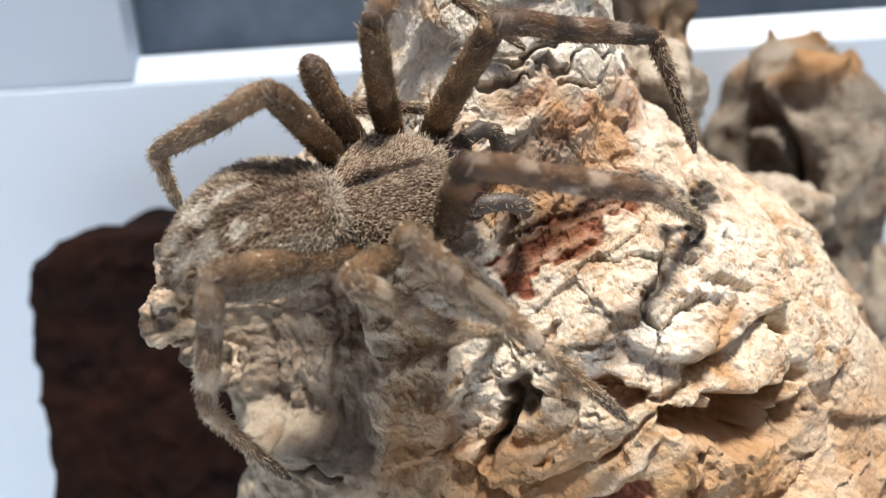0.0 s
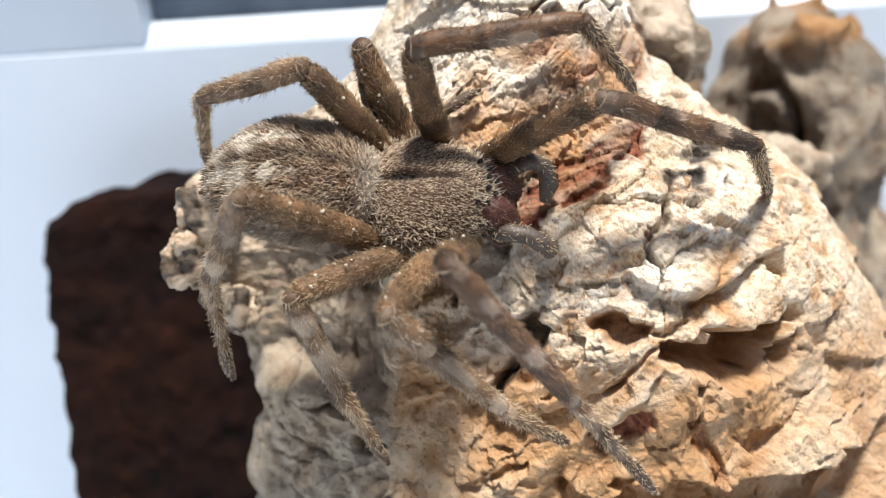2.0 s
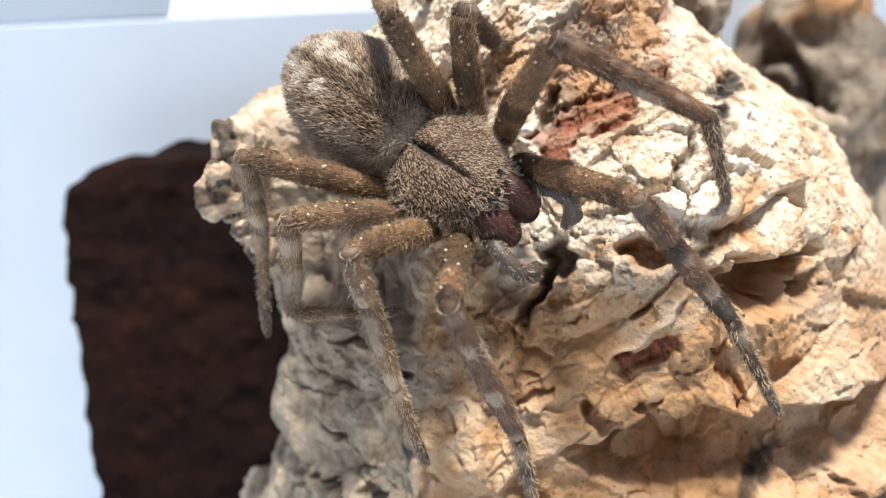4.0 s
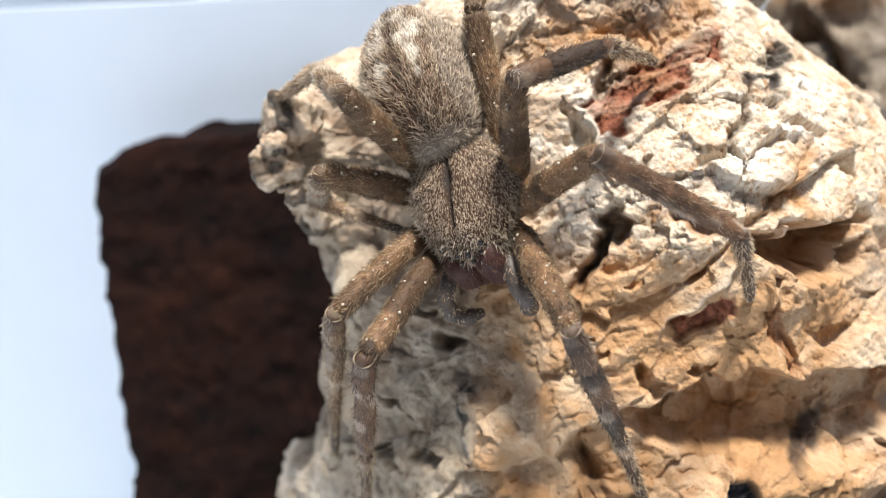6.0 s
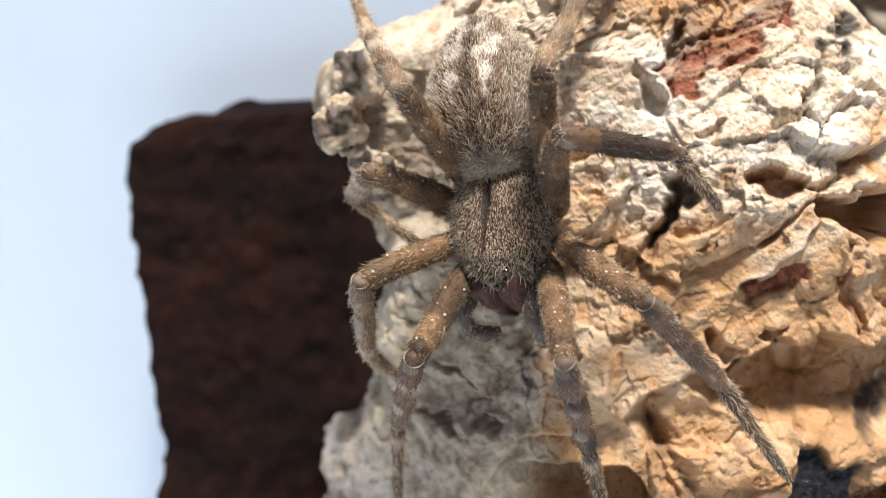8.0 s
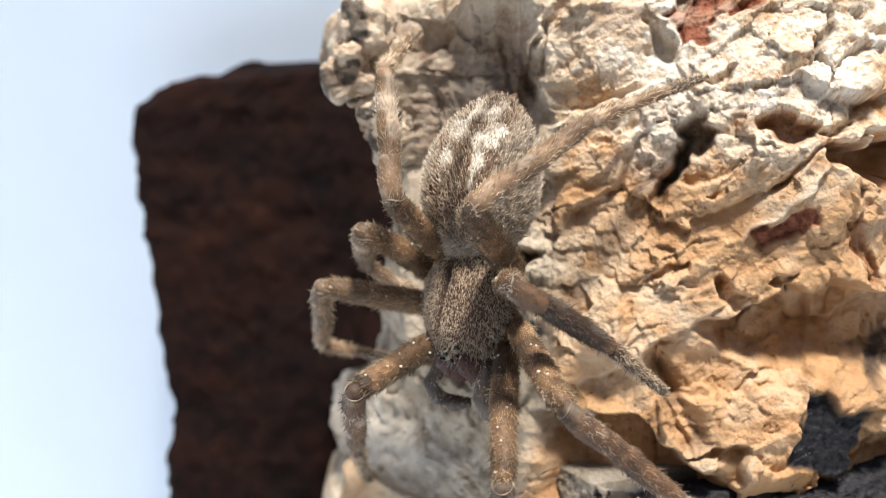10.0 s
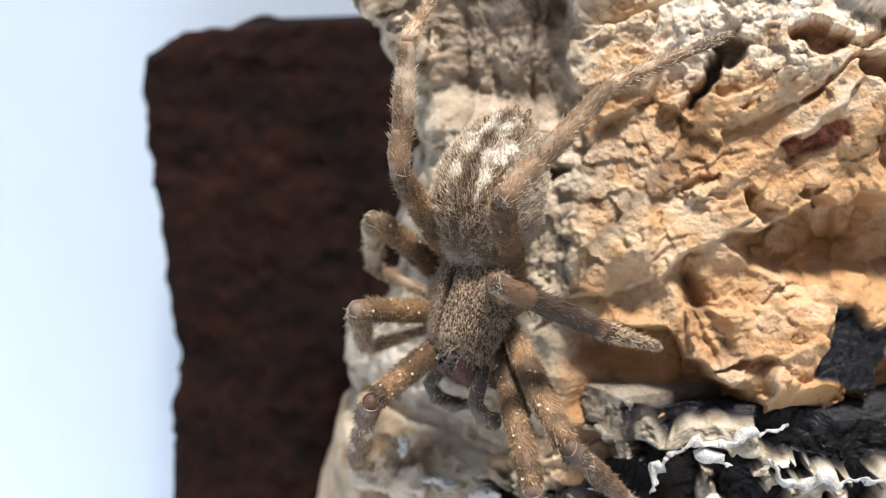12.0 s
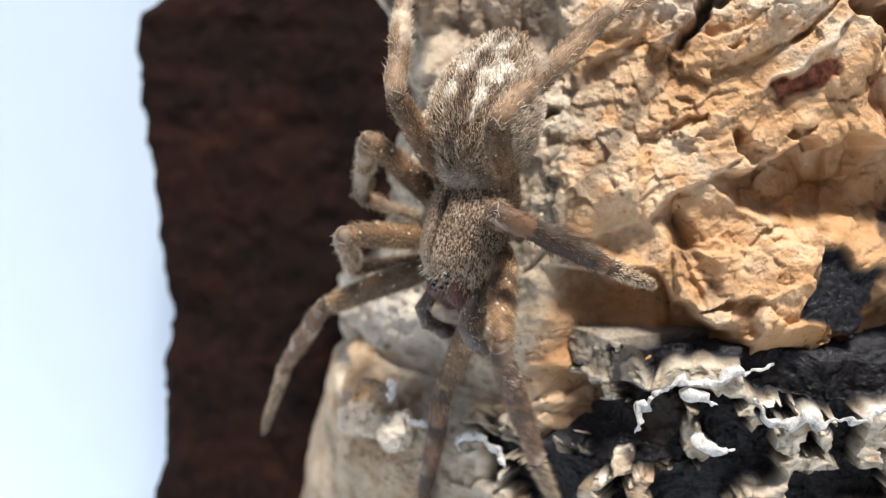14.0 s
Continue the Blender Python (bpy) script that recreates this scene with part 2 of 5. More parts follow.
def mesh_from_grid(name, g, mat):
    rows, ring = g.shape[:2]
    verts = g.reshape(-1, 3)
    quads = ring_faces(rows, ring)
    cap = [list(range((rows - 1) * ring, rows * ring)), list(range(ring - 1, -1, -1))]
    me = bpy.data.meshes.new(name)
    me.vertices.add(len(verts))
    me.vertices.foreach_set("co", verts.astype(np.float32).ravel())
    loops = np.concatenate([quads.ravel(), np.array(cap[0]), np.array(cap[1])])
    starts = np.r_[np.arange(len(quads)) * 4, len(quads) * 4, len(quads) * 4 + ring]
    me.loops.add(len(loops))
    me.loops.foreach_set("vertex_index", loops.astype(np.int32))
    me.polygons.add(len(starts))
    me.polygons.foreach_set("loop_start", starts.astype(np.int32))
    me.update(calc_edges=True)
    me.validate()
    me.shade_smooth()
    me.materials.append(mat)
    return me


# ---- setting ----
SILL = -0.09


def setting():
    sill = tagged(new("window_sill"), "wide white plastic window sill board", "window sill", kind="structure")
    part("board", box(-0.8, 0.8, -0.40, 0.116, SILL - 0.03, SILL, 0.003), WHITE, sill)
    win = tagged(new("window_1"), "white plastic window frame with a dull grey pane", "window", kind="structure")
    part("bottom_rail", box(-0.60, 0.8, 0.1165, 0.175, SILL - 0.03, 0.1285, 0.0006), WHITE, win)
    bm = box(-0.051, 0.8, 0.1168, 0.124, 0.1287, 0.1335, 0.0)
    for v in bm.verts:
        if v.co.z > 0.13 and v.co.y < 0.12:
            v.co.y += 0.005
    part("glazing_bead", bm, WHITE, win, "sloping white glazing bead", shade=False)
    part("stile", box(-0.60, -0.0515, 0.1168, 0.175, 0.1287, 0.6, 0.0010), WHITE, win)
    pane = simple("grey_window_glass", (0.10, 0.13, 0.17), (0.22, 0.26, 0.32), 0.06, 0.2, 0.5, 0.00002, 0.1)
    part("pane", box(-0.0512, 0.8, 0.1245, 0.130, 0.1288, 0.6), pane, win, "dull blue-grey window pane")
    # unseen walls and a floor, added to block sky fill and bounce warm light
    plaster = simple("warm_fill_wall_paint", (0.42, 0.34, 0.26), (0.48, 0.39, 0.30), 0.4, 0.9, 0.2, 0.0005, 0.2, 0.01)
    wood = simple("brown_bounce_floor_wood", (0.16, 0.09, 0.05), (0.28, 0.17, 0.09), 0.2, 0.5, 0.3, 0.0003, 0.2, 0.01)
    for name, size in (("unseen_wall_south", (-1.8, 1.8, -1.60, -1.50, -0.95, 1.6)), ("unseen_wall_west", (-1.9, -1.8, -1.6, 0.10, -0.95, 1.6)), ("unseen_wall_east", (1.8, 1.9, -1.6, 0.10, -0.95, 1.6))):
        bm = box(*size)
        me = bpy.data.meshes.new(name)
        bm.to_mesh(me), bm.free()
        me.materials.append(plaster)
        tagged(new(name, me), "unseen plain warm beige wall added to hold back sky light", "wall", kind="structure")
    # the floor, also out of view, is added to throw warm light upward
    bm = box(-1.9, 1.9, -1.6, 0.10, -1.0, -0.95)
    me = bpy.data.meshes.new("floor")
    bm.to_mesh(me), bm.free()
    me.materials.append(wood)
    tagged(new("floor", me), "unseen plain brown floor added for warm bounce light", "floor", kind="structure")


setting()


# ---- the cork the animal walks on ----
def bark_depth(x, z):
    """The front of the main piece, before its relief: a ridge that leans back, falling away to both sides."""
    y0 = -0.012 + 0.39 * np.maximum(z - 0.065, -0.006)
    left = np.maximum(0.030 - x, 0)
    right = np.maximum(x - 0.040, 0)
    fall = np.interp(z, [0.048, 0.114], [0.8, 0.24])
    y0 = y0 + fall * left * left / (left + 0.010) + 9.0 * right * right
    # the brow over the planed face stands forward, the grey wood lies back
    y0 = y0 - 0.0075 * np.exp(-(((x - 0.053) / 0.016) ** 2) - ((z - 0.108) / 0.014) ** 2)
    return y0 + 0.003 * np.exp(-(((x - 0.013) / 0.009) ** 2) - ((z - 0.098) / 0.012) ** 2)


def bark_outline(z):
    zs = [0.040, 0.046, 0.054, 0.062, 0.070, 0.080, 0.090, 0.103, 0.113, 0.118, 0.122, 0.127, 0.134, 0.145, 0.165]
    left = [-0.019, -0.021, -0.021, -0.014, -0.010, -0.008, -0.005, -0.011, -0.016, -0.015, -0.010, 0.002, 0.011, 0.018, 0.021]
    right = [0.098, 0.098, 0.098, 0.096, 0.094, 0.092, 0.088, 0.082, 0.076, 0.070, 0.065, 0.059, 0.052, 0.048, 0.045]
    return np.interp(z, zs, left), np.interp(z, zs, right)


def blob(p, x, z, rx, rz, turn=0.0, soft=0.35):
    """1 inside an oval on the bark's front, falling to 0 past its edge."""
    c, s = math.cos(radians(turn)), math.sin(radians(turn))
    dx, dz = p[:, 0] - x, p[:, 2] - z
    r = np.hypot((c * dx + s * dz) / rx, (-s * dx + c * dz) / rz)
    return 1 - smooth(1 - soft, 1 + soft, r)


def overhang(p, x0, x1, z0, z1, height, seed):
    """1 just under a ragged edge that runs from (x0, z0) to (x1, z1), fading out over the height below it."""
    t = (p[:, 0] - x0) / (x1 - x0)
    top = z0 + (z1 - z0) * t + 0.0007 * vnoise(p, 0.0022, seed) + 0.0003 * vnoise(p, 0.0008, seed + 1)
    d = top - p[:, 2]
    tall = height * (0.35 + 0.65 * np.sin(math.pi * np.clip(t, 0, 1)) ** 0.6) * (1 + 0.3 * vnoise(p, 0.003, seed + 2))
    return smooth(-0.0001, 0.00035, d) * (1 - smooth(0.55, 1.0, d / tall)) * smooth(-0.04, 0.06, t) * smooth(1.04, 0.94, t)


def across(p, x0, z0, x1, z1):
    """Along (0..1) and signed distance above the line from (x0, z0) to (x1, z1)."""
    dx, dz = x1 - x0, z1 - z0
    n = math.hypot(dx, dz)
    u = ((p[:, 0] - x0) * dx + (p[:, 2] - z0) * dz) / n**2
    return u, (-(p[:, 0] - x0) * dz + (p[:, 2] - z0) * dx) / n


def within(u, soft=0.08):
    return smooth(-soft, soft, u) * smooth(1 + soft, 1 - soft, u)


def terrace(f, step, edge=0.25):
    """Broken layers: a field cut into flat treads with steep fronts. Returns the cut field and its fronts."""
    k = f / step
    i = np.floor(k)
    r = smooth(1 - edge, 1, k - i)
    return (i + r) * step, 4 * r * (1 - r)


def slot(p, x, z, length, width, turn, soft=0.0004):
    """1 inside a slanting oblong with sharp edges and uneven ends."""
    c, s = math.cos(radians(turn)), math.sin(radians(turn))
    dx, dz = p[:, 0] - x, p[:, 2] - z
    u, v = np.abs(c * dx + s * dz) - length, np.abs(-s * dx + c * dz) - width
    return 1 - smooth(-soft, soft, np.maximum(u, v) + 0.0005 * vnoise(p, 0.0012, 88))


def knobs(owner, mat, places, label, ochre=0.1, grey=0.6, char=0.85):
    """Rounded broken lumps that stand out of a piece of cork."""
    for x, y, z, r, seed in places:
        bm = bmesh.new()
        bmesh.ops.create_icosphere(bm, subdivisions=5, radius=r)
        q = np.array([v.co for v in bm.verts])
        k = 1 + 0.26 * vnoise(q + 0.1, r * 0.9, seed) + 0.22 * vnoise(q, r * 0.45, seed + 1) + 0.12 * vnoise(q, r * 0.2, seed + 4) + 0.05 * vnoise(q, r * 0.09, seed + 2)
        for v, s in zip(bm.verts, k):
            v.co = Vector((x, y, z)) + v.co * float(s)
        knob = part("knob", bm, mat, owner, label)
        a = np.array([v.co for v in knob.data.vertices])
        dark = smooth(0.25, 0.5, vnoise(a, r * 0.75, seed + 3))
        masks(knob.data, (0 * dark, grey + 0 * dark, char * dark), (0 * dark, (0.25 + 0.4 * (grey == 0)) * (1 - dark), ochre + 0 * dark))


def worn(h):
    """Takes the sharpest teeth off a relief."""
    def soft(a):
        a = 0.25 * np.roll(a, 1, 1) + 0.5 * a + 0.25 * np.roll(a, -1, 1)
        b = np.pad(a, ((1, 1), (0, 0)), mode="edge")
        return 0.25 * b[:-2] + 0.5 * a + 0.25 * b[2:]
    one = soft(h)
    two = soft(soft(one))
    k = smooth(0.00030, 0.00080, np.abs(h - two))
    return (0.8 * h + 0.2 * one) * (1 - k) + two * k


def main_bark():
    g = lump_grid(840, 700, 40, bark_outline, bark_depth, 0.046, 0.168, 0.022)
    n = grid_normals(g)
    rows, ring = g.shape[:2]
    p, n = g.reshape(-1, 3), n.reshape(-1, 3)
    grey = smooth(0.0205, 0.0135, p[:, 0] - 0.10 * (p[:, 2] - 0.09) + 0.003 * vnoise(p, 0.006, 5) + 0.0012 * vnoise(p, 0.0018, 6))
    grey = grey * (1 - 0.75 * smooth(0.110, 0.127, p[:, 2]))
    wob = p + 0.0011 * np.stack([vnoise(p, 0.007, 61), vnoise(p, 0.007, 62), vnoise(p, 0.007, 63)], 1)
    wob = wob + 0.00035 * np.stack([vnoise(p, 0.0012, 64), vnoise(p, 0.0012, 65), vnoise(p, 0.0012, 66)], 1)
    # the grain runs up to the right: chunks are long along it
    c, s = math.cos(radians(26)), math.sin(radians(26))
    along = np.stack([(c * wob[:, 0] + s * wob[:, 2]) * 0.55, wob[:, 1], -s * wob[:, 0] + c * wob[:, 2]], 1)
    flat = p
    p = np.stack([p[:, 0] + 0.0006 * vnoise(p, 0.0024, 67), p[:, 1], p[:, 2] + 0.0006 * vnoise(p, 0.0024, 68)], 1)
    bent = p + 0.0014 * np.stack([vnoise(p, 0.0035, 115), 0 * p[:, 0], vnoise(p, 0.0035, 117)], 1) + 0.0005 * np.stack([vnoise(p, 0.001, 118), 0 * p[:, 0], vnoise(p, 0.001, 119)], 1)
    # where the crust is broken into chunks, planed smooth or crumbly
    front = smooth(-0.30, -0.70, n[:, 1])
    high = smooth(0.100, 0.112, p[:, 2] + 0.002 * vnoise(p, 0.006, 69))
    planed = np.maximum.reduce([
        blob(p, 0.0530, 0.0965, 0.0105, 0.0075, 20, 0.35), blob(p, 0.0445, 0.0985, 0.0060, 0.0030, 30, 0.4),
        0.85 * blob(p, 0.0240, 0.0772, 0.0046, 0.0040, -20, 0.35), 0.8 * blob(p, 0.0380, 0.0845, 0.0075, 0.0030, 0, 0.5), 0.75 * blob(p, 0.0360, 0.1455, 0.0190, 0.0075, 0, 0.3), 0.6 * blob(p, 0.0270, 0.1180, 0.0070, 0.0070, 0, 0.4)])
    crumbly = np.maximum.reduce([
        blob(p, 0.0405, 0.0735, 0.0062, 0.0058, 0, 0.5), blob(p, 0.0300, 0.0870, 0.0105, 0.0048, 20, 0.5),
        blob(p, 0.0270, 0.0945, 0.0060, 0.0060, 0, 0.5), 0.7 * blob(p, 0.0290, 0.1080, 0.0050, 0.0070, 0, 0.5)]) * (1 - planed)
    calm = (1 - 0.80 * grey) * (0.35 + 0.65 * front) * (1 - 0.80 * planed)
    h = 0.0022 * fbm(wob, 0.020, 3, 3)
    big = facets(along, 0.0105, 0.42, 9)[0]
    mid, _, who2 = facets(along, 0.0050, 0.50, 21)
    small, _, who3 = facets(wob, 0.0021, 0.62, 33)
    crumb = facets(wob, 0.0011, 0.75, 45)[0]
    rugged = smooth(-0.35, 0.30, vnoise(p, 0.013, 77))
    h += 0.55 * big * calm + (0.20 + 0.22 * rugged) * mid * calm
    h += (0.12 + 0.10 * high * rugged + 0.26 * crumbly) * small * calm + (0.07 + 0.16 * crumbly) * crumb * calm * smooth(-0.2, 0.3, vnoise(p, 0.006, 81))
    # broken layers, with steep ragged fronts
    lay1, edge1 = terrace(0.0042 * fbm(along, 0.0095, 6, 141, 0.62) + 0.5 * mid, 0.0010, 0.14)
    lay2, edge2 = terrace(0.0018 * fbm(along, 0.0036, 5, 151, 0.66) + 0.4 * small, 0.00042, 0.2)
    h += (0.30 * lay1 * (0.4 + 0.6 * rugged) + 0.32 * lay2 * (0.5 + 0.5 * high)) * calm * (1 - 0.5 * crumbly) * (0.40 + 0.60 * high)
    fronts = np.clip(edge1 + 0.7 * edge2, 0, 1) * calm * (1 - 0.5 * crumbly)
    h += 0.00026 * fbm(along, 0.0010, 3, 41, 0.65) + 0.00030 * ridged(along, 0.0022, 2, 43) * smooth(-0.1, 0.4, vnoise(p, 0.008, 47)) * calm
    # the planed face is scored down to the right
    c2, s2 = math.cos(radians(-56)), math.sin(radians(-56))
    score = np.stack([(c2 * wob[:, 0] + s2 * wob[:, 2]) * 0.13, wob[:, 1], -s2 * wob[:, 0] + c2 * wob[:, 2]], 1)
    scored = blob(p, 0.0545, 0.0945, 0.0120, 0.0085, 15, 0.4)
    lines = ridged(score, 0.0022, 3, 161)
    cut, cut_edge = terrace(0.0016 * fbm(score, 0.0034, 3, 163), 0.00050, 0.2)
    h += scored * (0.00022 * lines + 0.8 * cut)
    fronts = np.maximum(fronts, 0.8 * scored * cut_edge)
    # cracks that wander over the crust
    line = np.abs(vnoise(wob, 0.011, 55) + 0.30 * vnoise(wob, 0.003, 57))
    h -= 0.0009 * (1 - smooth(0.0, 0.020, line)) * smooth(-0.1, 0.3, vnoise(p, 0.016, 59)) * (1 - planed) * (0.4 + 0.6 * high)
    # grey wood: upright grooves above, level cracks and soft swellings below
    upright = np.abs(vnoise(wob * np.array([1.7, 1, 0.35]), 0.006, 87))
    level = np.abs(vnoise(wob * np.array([0.22, 0.6, 1.8]), 0.006, 89))
    tall = smooth(0.094, 0.099, p[:, 2] + 0.002 * vnoise(p, 0.004, 92))
    h -= 0.0010 * grey * tall * (1 - smooth(0.0, 0.32, upright)) + 0.0010 * grey * (1 - tall) * (1 - smooth(0.0, 0.07, level)) * smooth(-0.1, 0.3, vnoise(p, 0.007, 94))
    h += 0.0017 * grey * fbm(wob * np.array([1, 1, 1.25]), 0.0060, 3, 90) + 0.0005 * grey * fbm(wob, 0.0018, 3, 91)
    hollow = smooth(0.0165, 0.0120, p[:, 0] + 0.0015 * vnoise(p, 0.004, 96)) * smooth(0.094, 0.100, p[:, 2]) * smooth(0.1240, 0.1180, p[:, 2]) * smooth(-0.009, -0.001, p[:, 0])
    h -= 0.0055 * hollow
    # the brow: a tilted orange face, and the hollow under it
    u, d = across(p, 0.0500, 0.1075, 0.0590, 0.1150)
    brow = within((p[:, 0] - 0.0495) / 0.0150, 0.10) * smooth(0.0004, -0.0002, d + 0.0004 * vnoise(p, 0.0015, 71)) * smooth(0.1040, 0.1060, p[:, 2])
    h += 0.0016 * brow * smooth(0.0, -0.006, d) - 0.0009 * smooth(0.0016, 0.0, d) * smooth(-0.0003, 0.0002, d) * within(u)
    under = overhang(bent, 0.0500, 0.0672, 0.1074, 0.1060, 0.0078, 73)
    h = h * (1 - 0.5 * under) - 0.0085 * under
    # the sharp-edged cavity over the scar, the chunk beside the shelf, small bites in the crust
    cavity = overhang(p, 0.0404, 0.0479, 0.1103, 0.1106, 0.0040, 75)
    chunk = overhang(p, 0.0360, 0.0414, 0.0903, 0.0881, 0.0030, 83)
    bites = np.maximum.reduce([
        overhang(p, 0.0478, 0.0530, 0.1090, 0.1100, 0.0014, 85), overhang(p, 0.0352, 0.0392, 0.1135, 0.1150, 0.0016, 93),
        overhang(p, 0.0435, 0.0480, 0.1150, 0.1168, 0.0015, 95), overhang(p, 0.0560, 0.0610, 0.1180, 0.1168, 0.0020, 97),
        overhang(p, 0.0285, 0.0330, 0.0905, 0.0925, 0.0018, 99), overhang(p, 0.0425, 0.0462, 0.0905, 0.0912, 0.0016, 101)])
    h = h * (1 - 0.6 * cavity) - 0.0034 * cavity - 0.0024 * chunk - 0.0013 * bites
    # a pale lip that runs up to the right over the scar
    u, d = across(p, 0.0398, 0.0952, 0.0488, 0.1038)
    lip = within(u) * smooth(0.0012, 0.0, d) * smooth(-0.0002, 0.0001, d)
    step = within(u) * smooth(0.0001, -0.0003, d) * smooth(-0.006, -0.002, d)
    h += 0.0008 * lip - 0.0008 * step
    u, d = across(p, 0.0425, 0.1016, 0.0500, 0.1080)
    h -= 0.0014 * within(u) * (1 - smooth(0.0001, 0.0006, np.abs(d + 0.0004 * vnoise(p, 0.0015, 103))))
    # the broken-out shelf: its upper edge overhangs
    edge_top = np.interp(p[:, 0], [0.032, 0.0340, 0.041, 0.0445, 0.0475, 0.0514, 0.0560, 0.0614, 0.070, 0.085], [0.0846, 0.0849, 0.0866, 0.0889, 0.0880, 0.0904, 0.0885, 0.0880, 0.0868, 0.0872]) + 0.0008 * vnoise(p, 0.0035, 105) + 0.0004 * vnoise(p, 0.0012, 106)
    edge_low = np.interp(p[:, 0], [0.032, 0.036, 0.0429, 0.050, 0.0558, 0.085], [0.0838, 0.0820, 0.0790, 0.0770, 0.0757, 0.0750]) + 0.0008 * vnoise(p, 0.004, 107)
    depth = (edge_top - p[:, 2]) / np.maximum(edge_top - edge_low, 0.0005)
    wide = smooth(0.0325, 0.0390, p[:, 0]) * (1 - smooth(0.074, 0.084, p[:, 0]))
    shelf = smooth(-0.0001, 0.0005, edge_top - p[:, 2]) * (1 - smooth(0.60, 1.08, depth)) * wide
    lip2 = smooth(0.0050, 0.0, p[:, 2] - edge_top) * smooth(-0.0002, 0.0004, p[:, 2] - edge_top) * wide
    steps = facets(wob * np.array([0.7, 1, 1]), 0.0042, 0.6, 145)[0]
    h = h * (1 - 0.5 * shelf) - 0.0062 * shelf + 0.0014 * lip2 + 0.55 * steps * shelf
    # the fin below: a smooth dish, a gully beside it, an orange face cut back under its edge
    dish = blob(p, 0.0238, 0.0772, 0.0036, 0.0031, -25, 0.4)
    u, d = across(p, 0.0280, 0.0810, 0.0332, 0.0700)
    gully = within(u, 0.12) * np.exp(-(((d - 0.0010) / (0.0010 + 0.0012 * np.clip(u, 0, 1))) ** 2))
    wall = within(u, 0.12) * smooth(-0.0002, 0.0003, d) * smooth(0.0050, 0.0005, d)
    h += -0.0020 * dish - 0.0040 * gully + 0.0014 * wall
    cut_line = np.interp(p[:, 0], [0.014, 0.018, 0.0225, 0.0262, 0.0300, 0.0330, 0.0350, 0.046], [0.0718, 0.0722, 0.0738, 0.0742, 0.0708, 0.0686, 0.0668, 0.0664]) + 0.0005 * vnoise(p, 0.0025, 121)
    face = smooth(-0.0001, 0.0005, cut_line - p[:, 2]) * smooth(0.0125, 0.0170, p[:, 0]) * smooth(0.038, 0.034, p[:, 0])
    h = h * (1 - 0.55 * face) - 0.0075 * face * smooth(0.013, 0.005, cut_line - p[:, 2])
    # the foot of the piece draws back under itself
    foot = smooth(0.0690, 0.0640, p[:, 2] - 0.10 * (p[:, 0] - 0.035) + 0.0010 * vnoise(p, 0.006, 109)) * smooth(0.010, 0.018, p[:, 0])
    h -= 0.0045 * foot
    # holes
    hole = np.maximum.reduce([
        blob(bent, 0.0318, 0.1038, 0.0056, 0.0010, 56, 0.45), 0.8 * blob(bent, 0.0345, 0.1066, 0.0016, 0.0014, 0, 0.45), 0.6 * blob(bent, 0.0346, 0.1248, 0.0022, 0.0012, 60, 0.45),
        blob(bent, 0.0665, 0.1008, 0.0022, 0.0013, 40, 0.5) * 0.7, 0.45 * blob(bent, 0.0300, 0.1180, 0.0020, 0.0011, -60, 0.5),
        blob(bent, 0.0133, 0.0906, 0.0026, 0.0012, 22, 0.4) * 0.7, 0.45 * blob(bent, 0.0078, 0.0940, 0.0030, 0.0007, 8, 0.5), 0.4 * blob(bent, 0.0030, 0.0722, 0.0038, 0.0005, 2, 0.5), 0.35 * blob(bent, 0.0038, 0.0796, 0.0034, 0.0004, -4, 0.5), 0.4 * blob(bent, 0.0095, 0.0752, 0.0016, 0.0006, 25, 0.5)])
    h -= 0.0050 * hole
    inlay = slot(0.7 * p + 0.3 * bent, 0.0502, 0.0713, 0.0046, 0.0042, -20, 0.0006)
    h = h * (1 - 0.85 * inlay) - 0.0012 * inlay + 0.0003 * inlay * ridged(along, 0.0016, 3, 111)
    # rust-red scars, sunk into the crust; recesses take the same brown as painted shade
    grain = smooth(-0.35, 0.25, vnoise(along * np.array([0.5, 1, 1.6]), 0.0018, 91))
    bowl = np.maximum(blob(bent, 0.0420, 0.1322, 0.0105, 0.0058, 24, 0.3), 0.8 * blob(bent, 0.0352, 0.1262, 0.0030, 0.0034, 30, 0.4))
    rust = np.maximum.reduce([
        slot(p, 0.0445, 0.0964, 0.0038, 0.0013, 28), slot(bent, 0.0405, 0.1243, 0.0100, 0.0022, 27) * (0.65 + 0.35 * grain), 0.55 * cavity, 0.30 * under,
        bowl * (0.22 + 0.50 * smooth(-0.15, 0.3, vnoise(along, 0.0036, 121))), blob(bent, 0.0365, 0.1390, 0.0036, 0.0014, 30, 0.5) * 0.5])
    u, d = across(p, 0.0532, 0.0974, 0.0563, 0.0890)
    mark = within(u, 0.05) * (1 - smooth(0.0007, 0.0012, np.abs(d + 0.0003 * vnoise(p, 0.0015, 127))))
    brown = hollow * (0.45 + 0.55 * smooth(-0.3, 0.3, vnoise(wob, 0.0045, 98)))
    # the cut-back face is browned to deepen its shade
    rust = np.maximum.reduce([rust, 0.62 * mark, 0.26 * brown, 0.28 * face * (0.6 + 0.4 * grain)])
    h -= 0.0007 * mark + 0.0009 * np.clip(rust, 0, 1) * (0.6 + 0.4 * grain)
    h += 0.0006 * bowl * ridged(along, 0.0030, 3, 123) + 0.0009 * bowl * fbm(along, 0.006, 2, 124)
    h -= 0.0022 * blob(p, 0.0415, 0.1300, 0.0080, 0.0036, 24, 0.7)
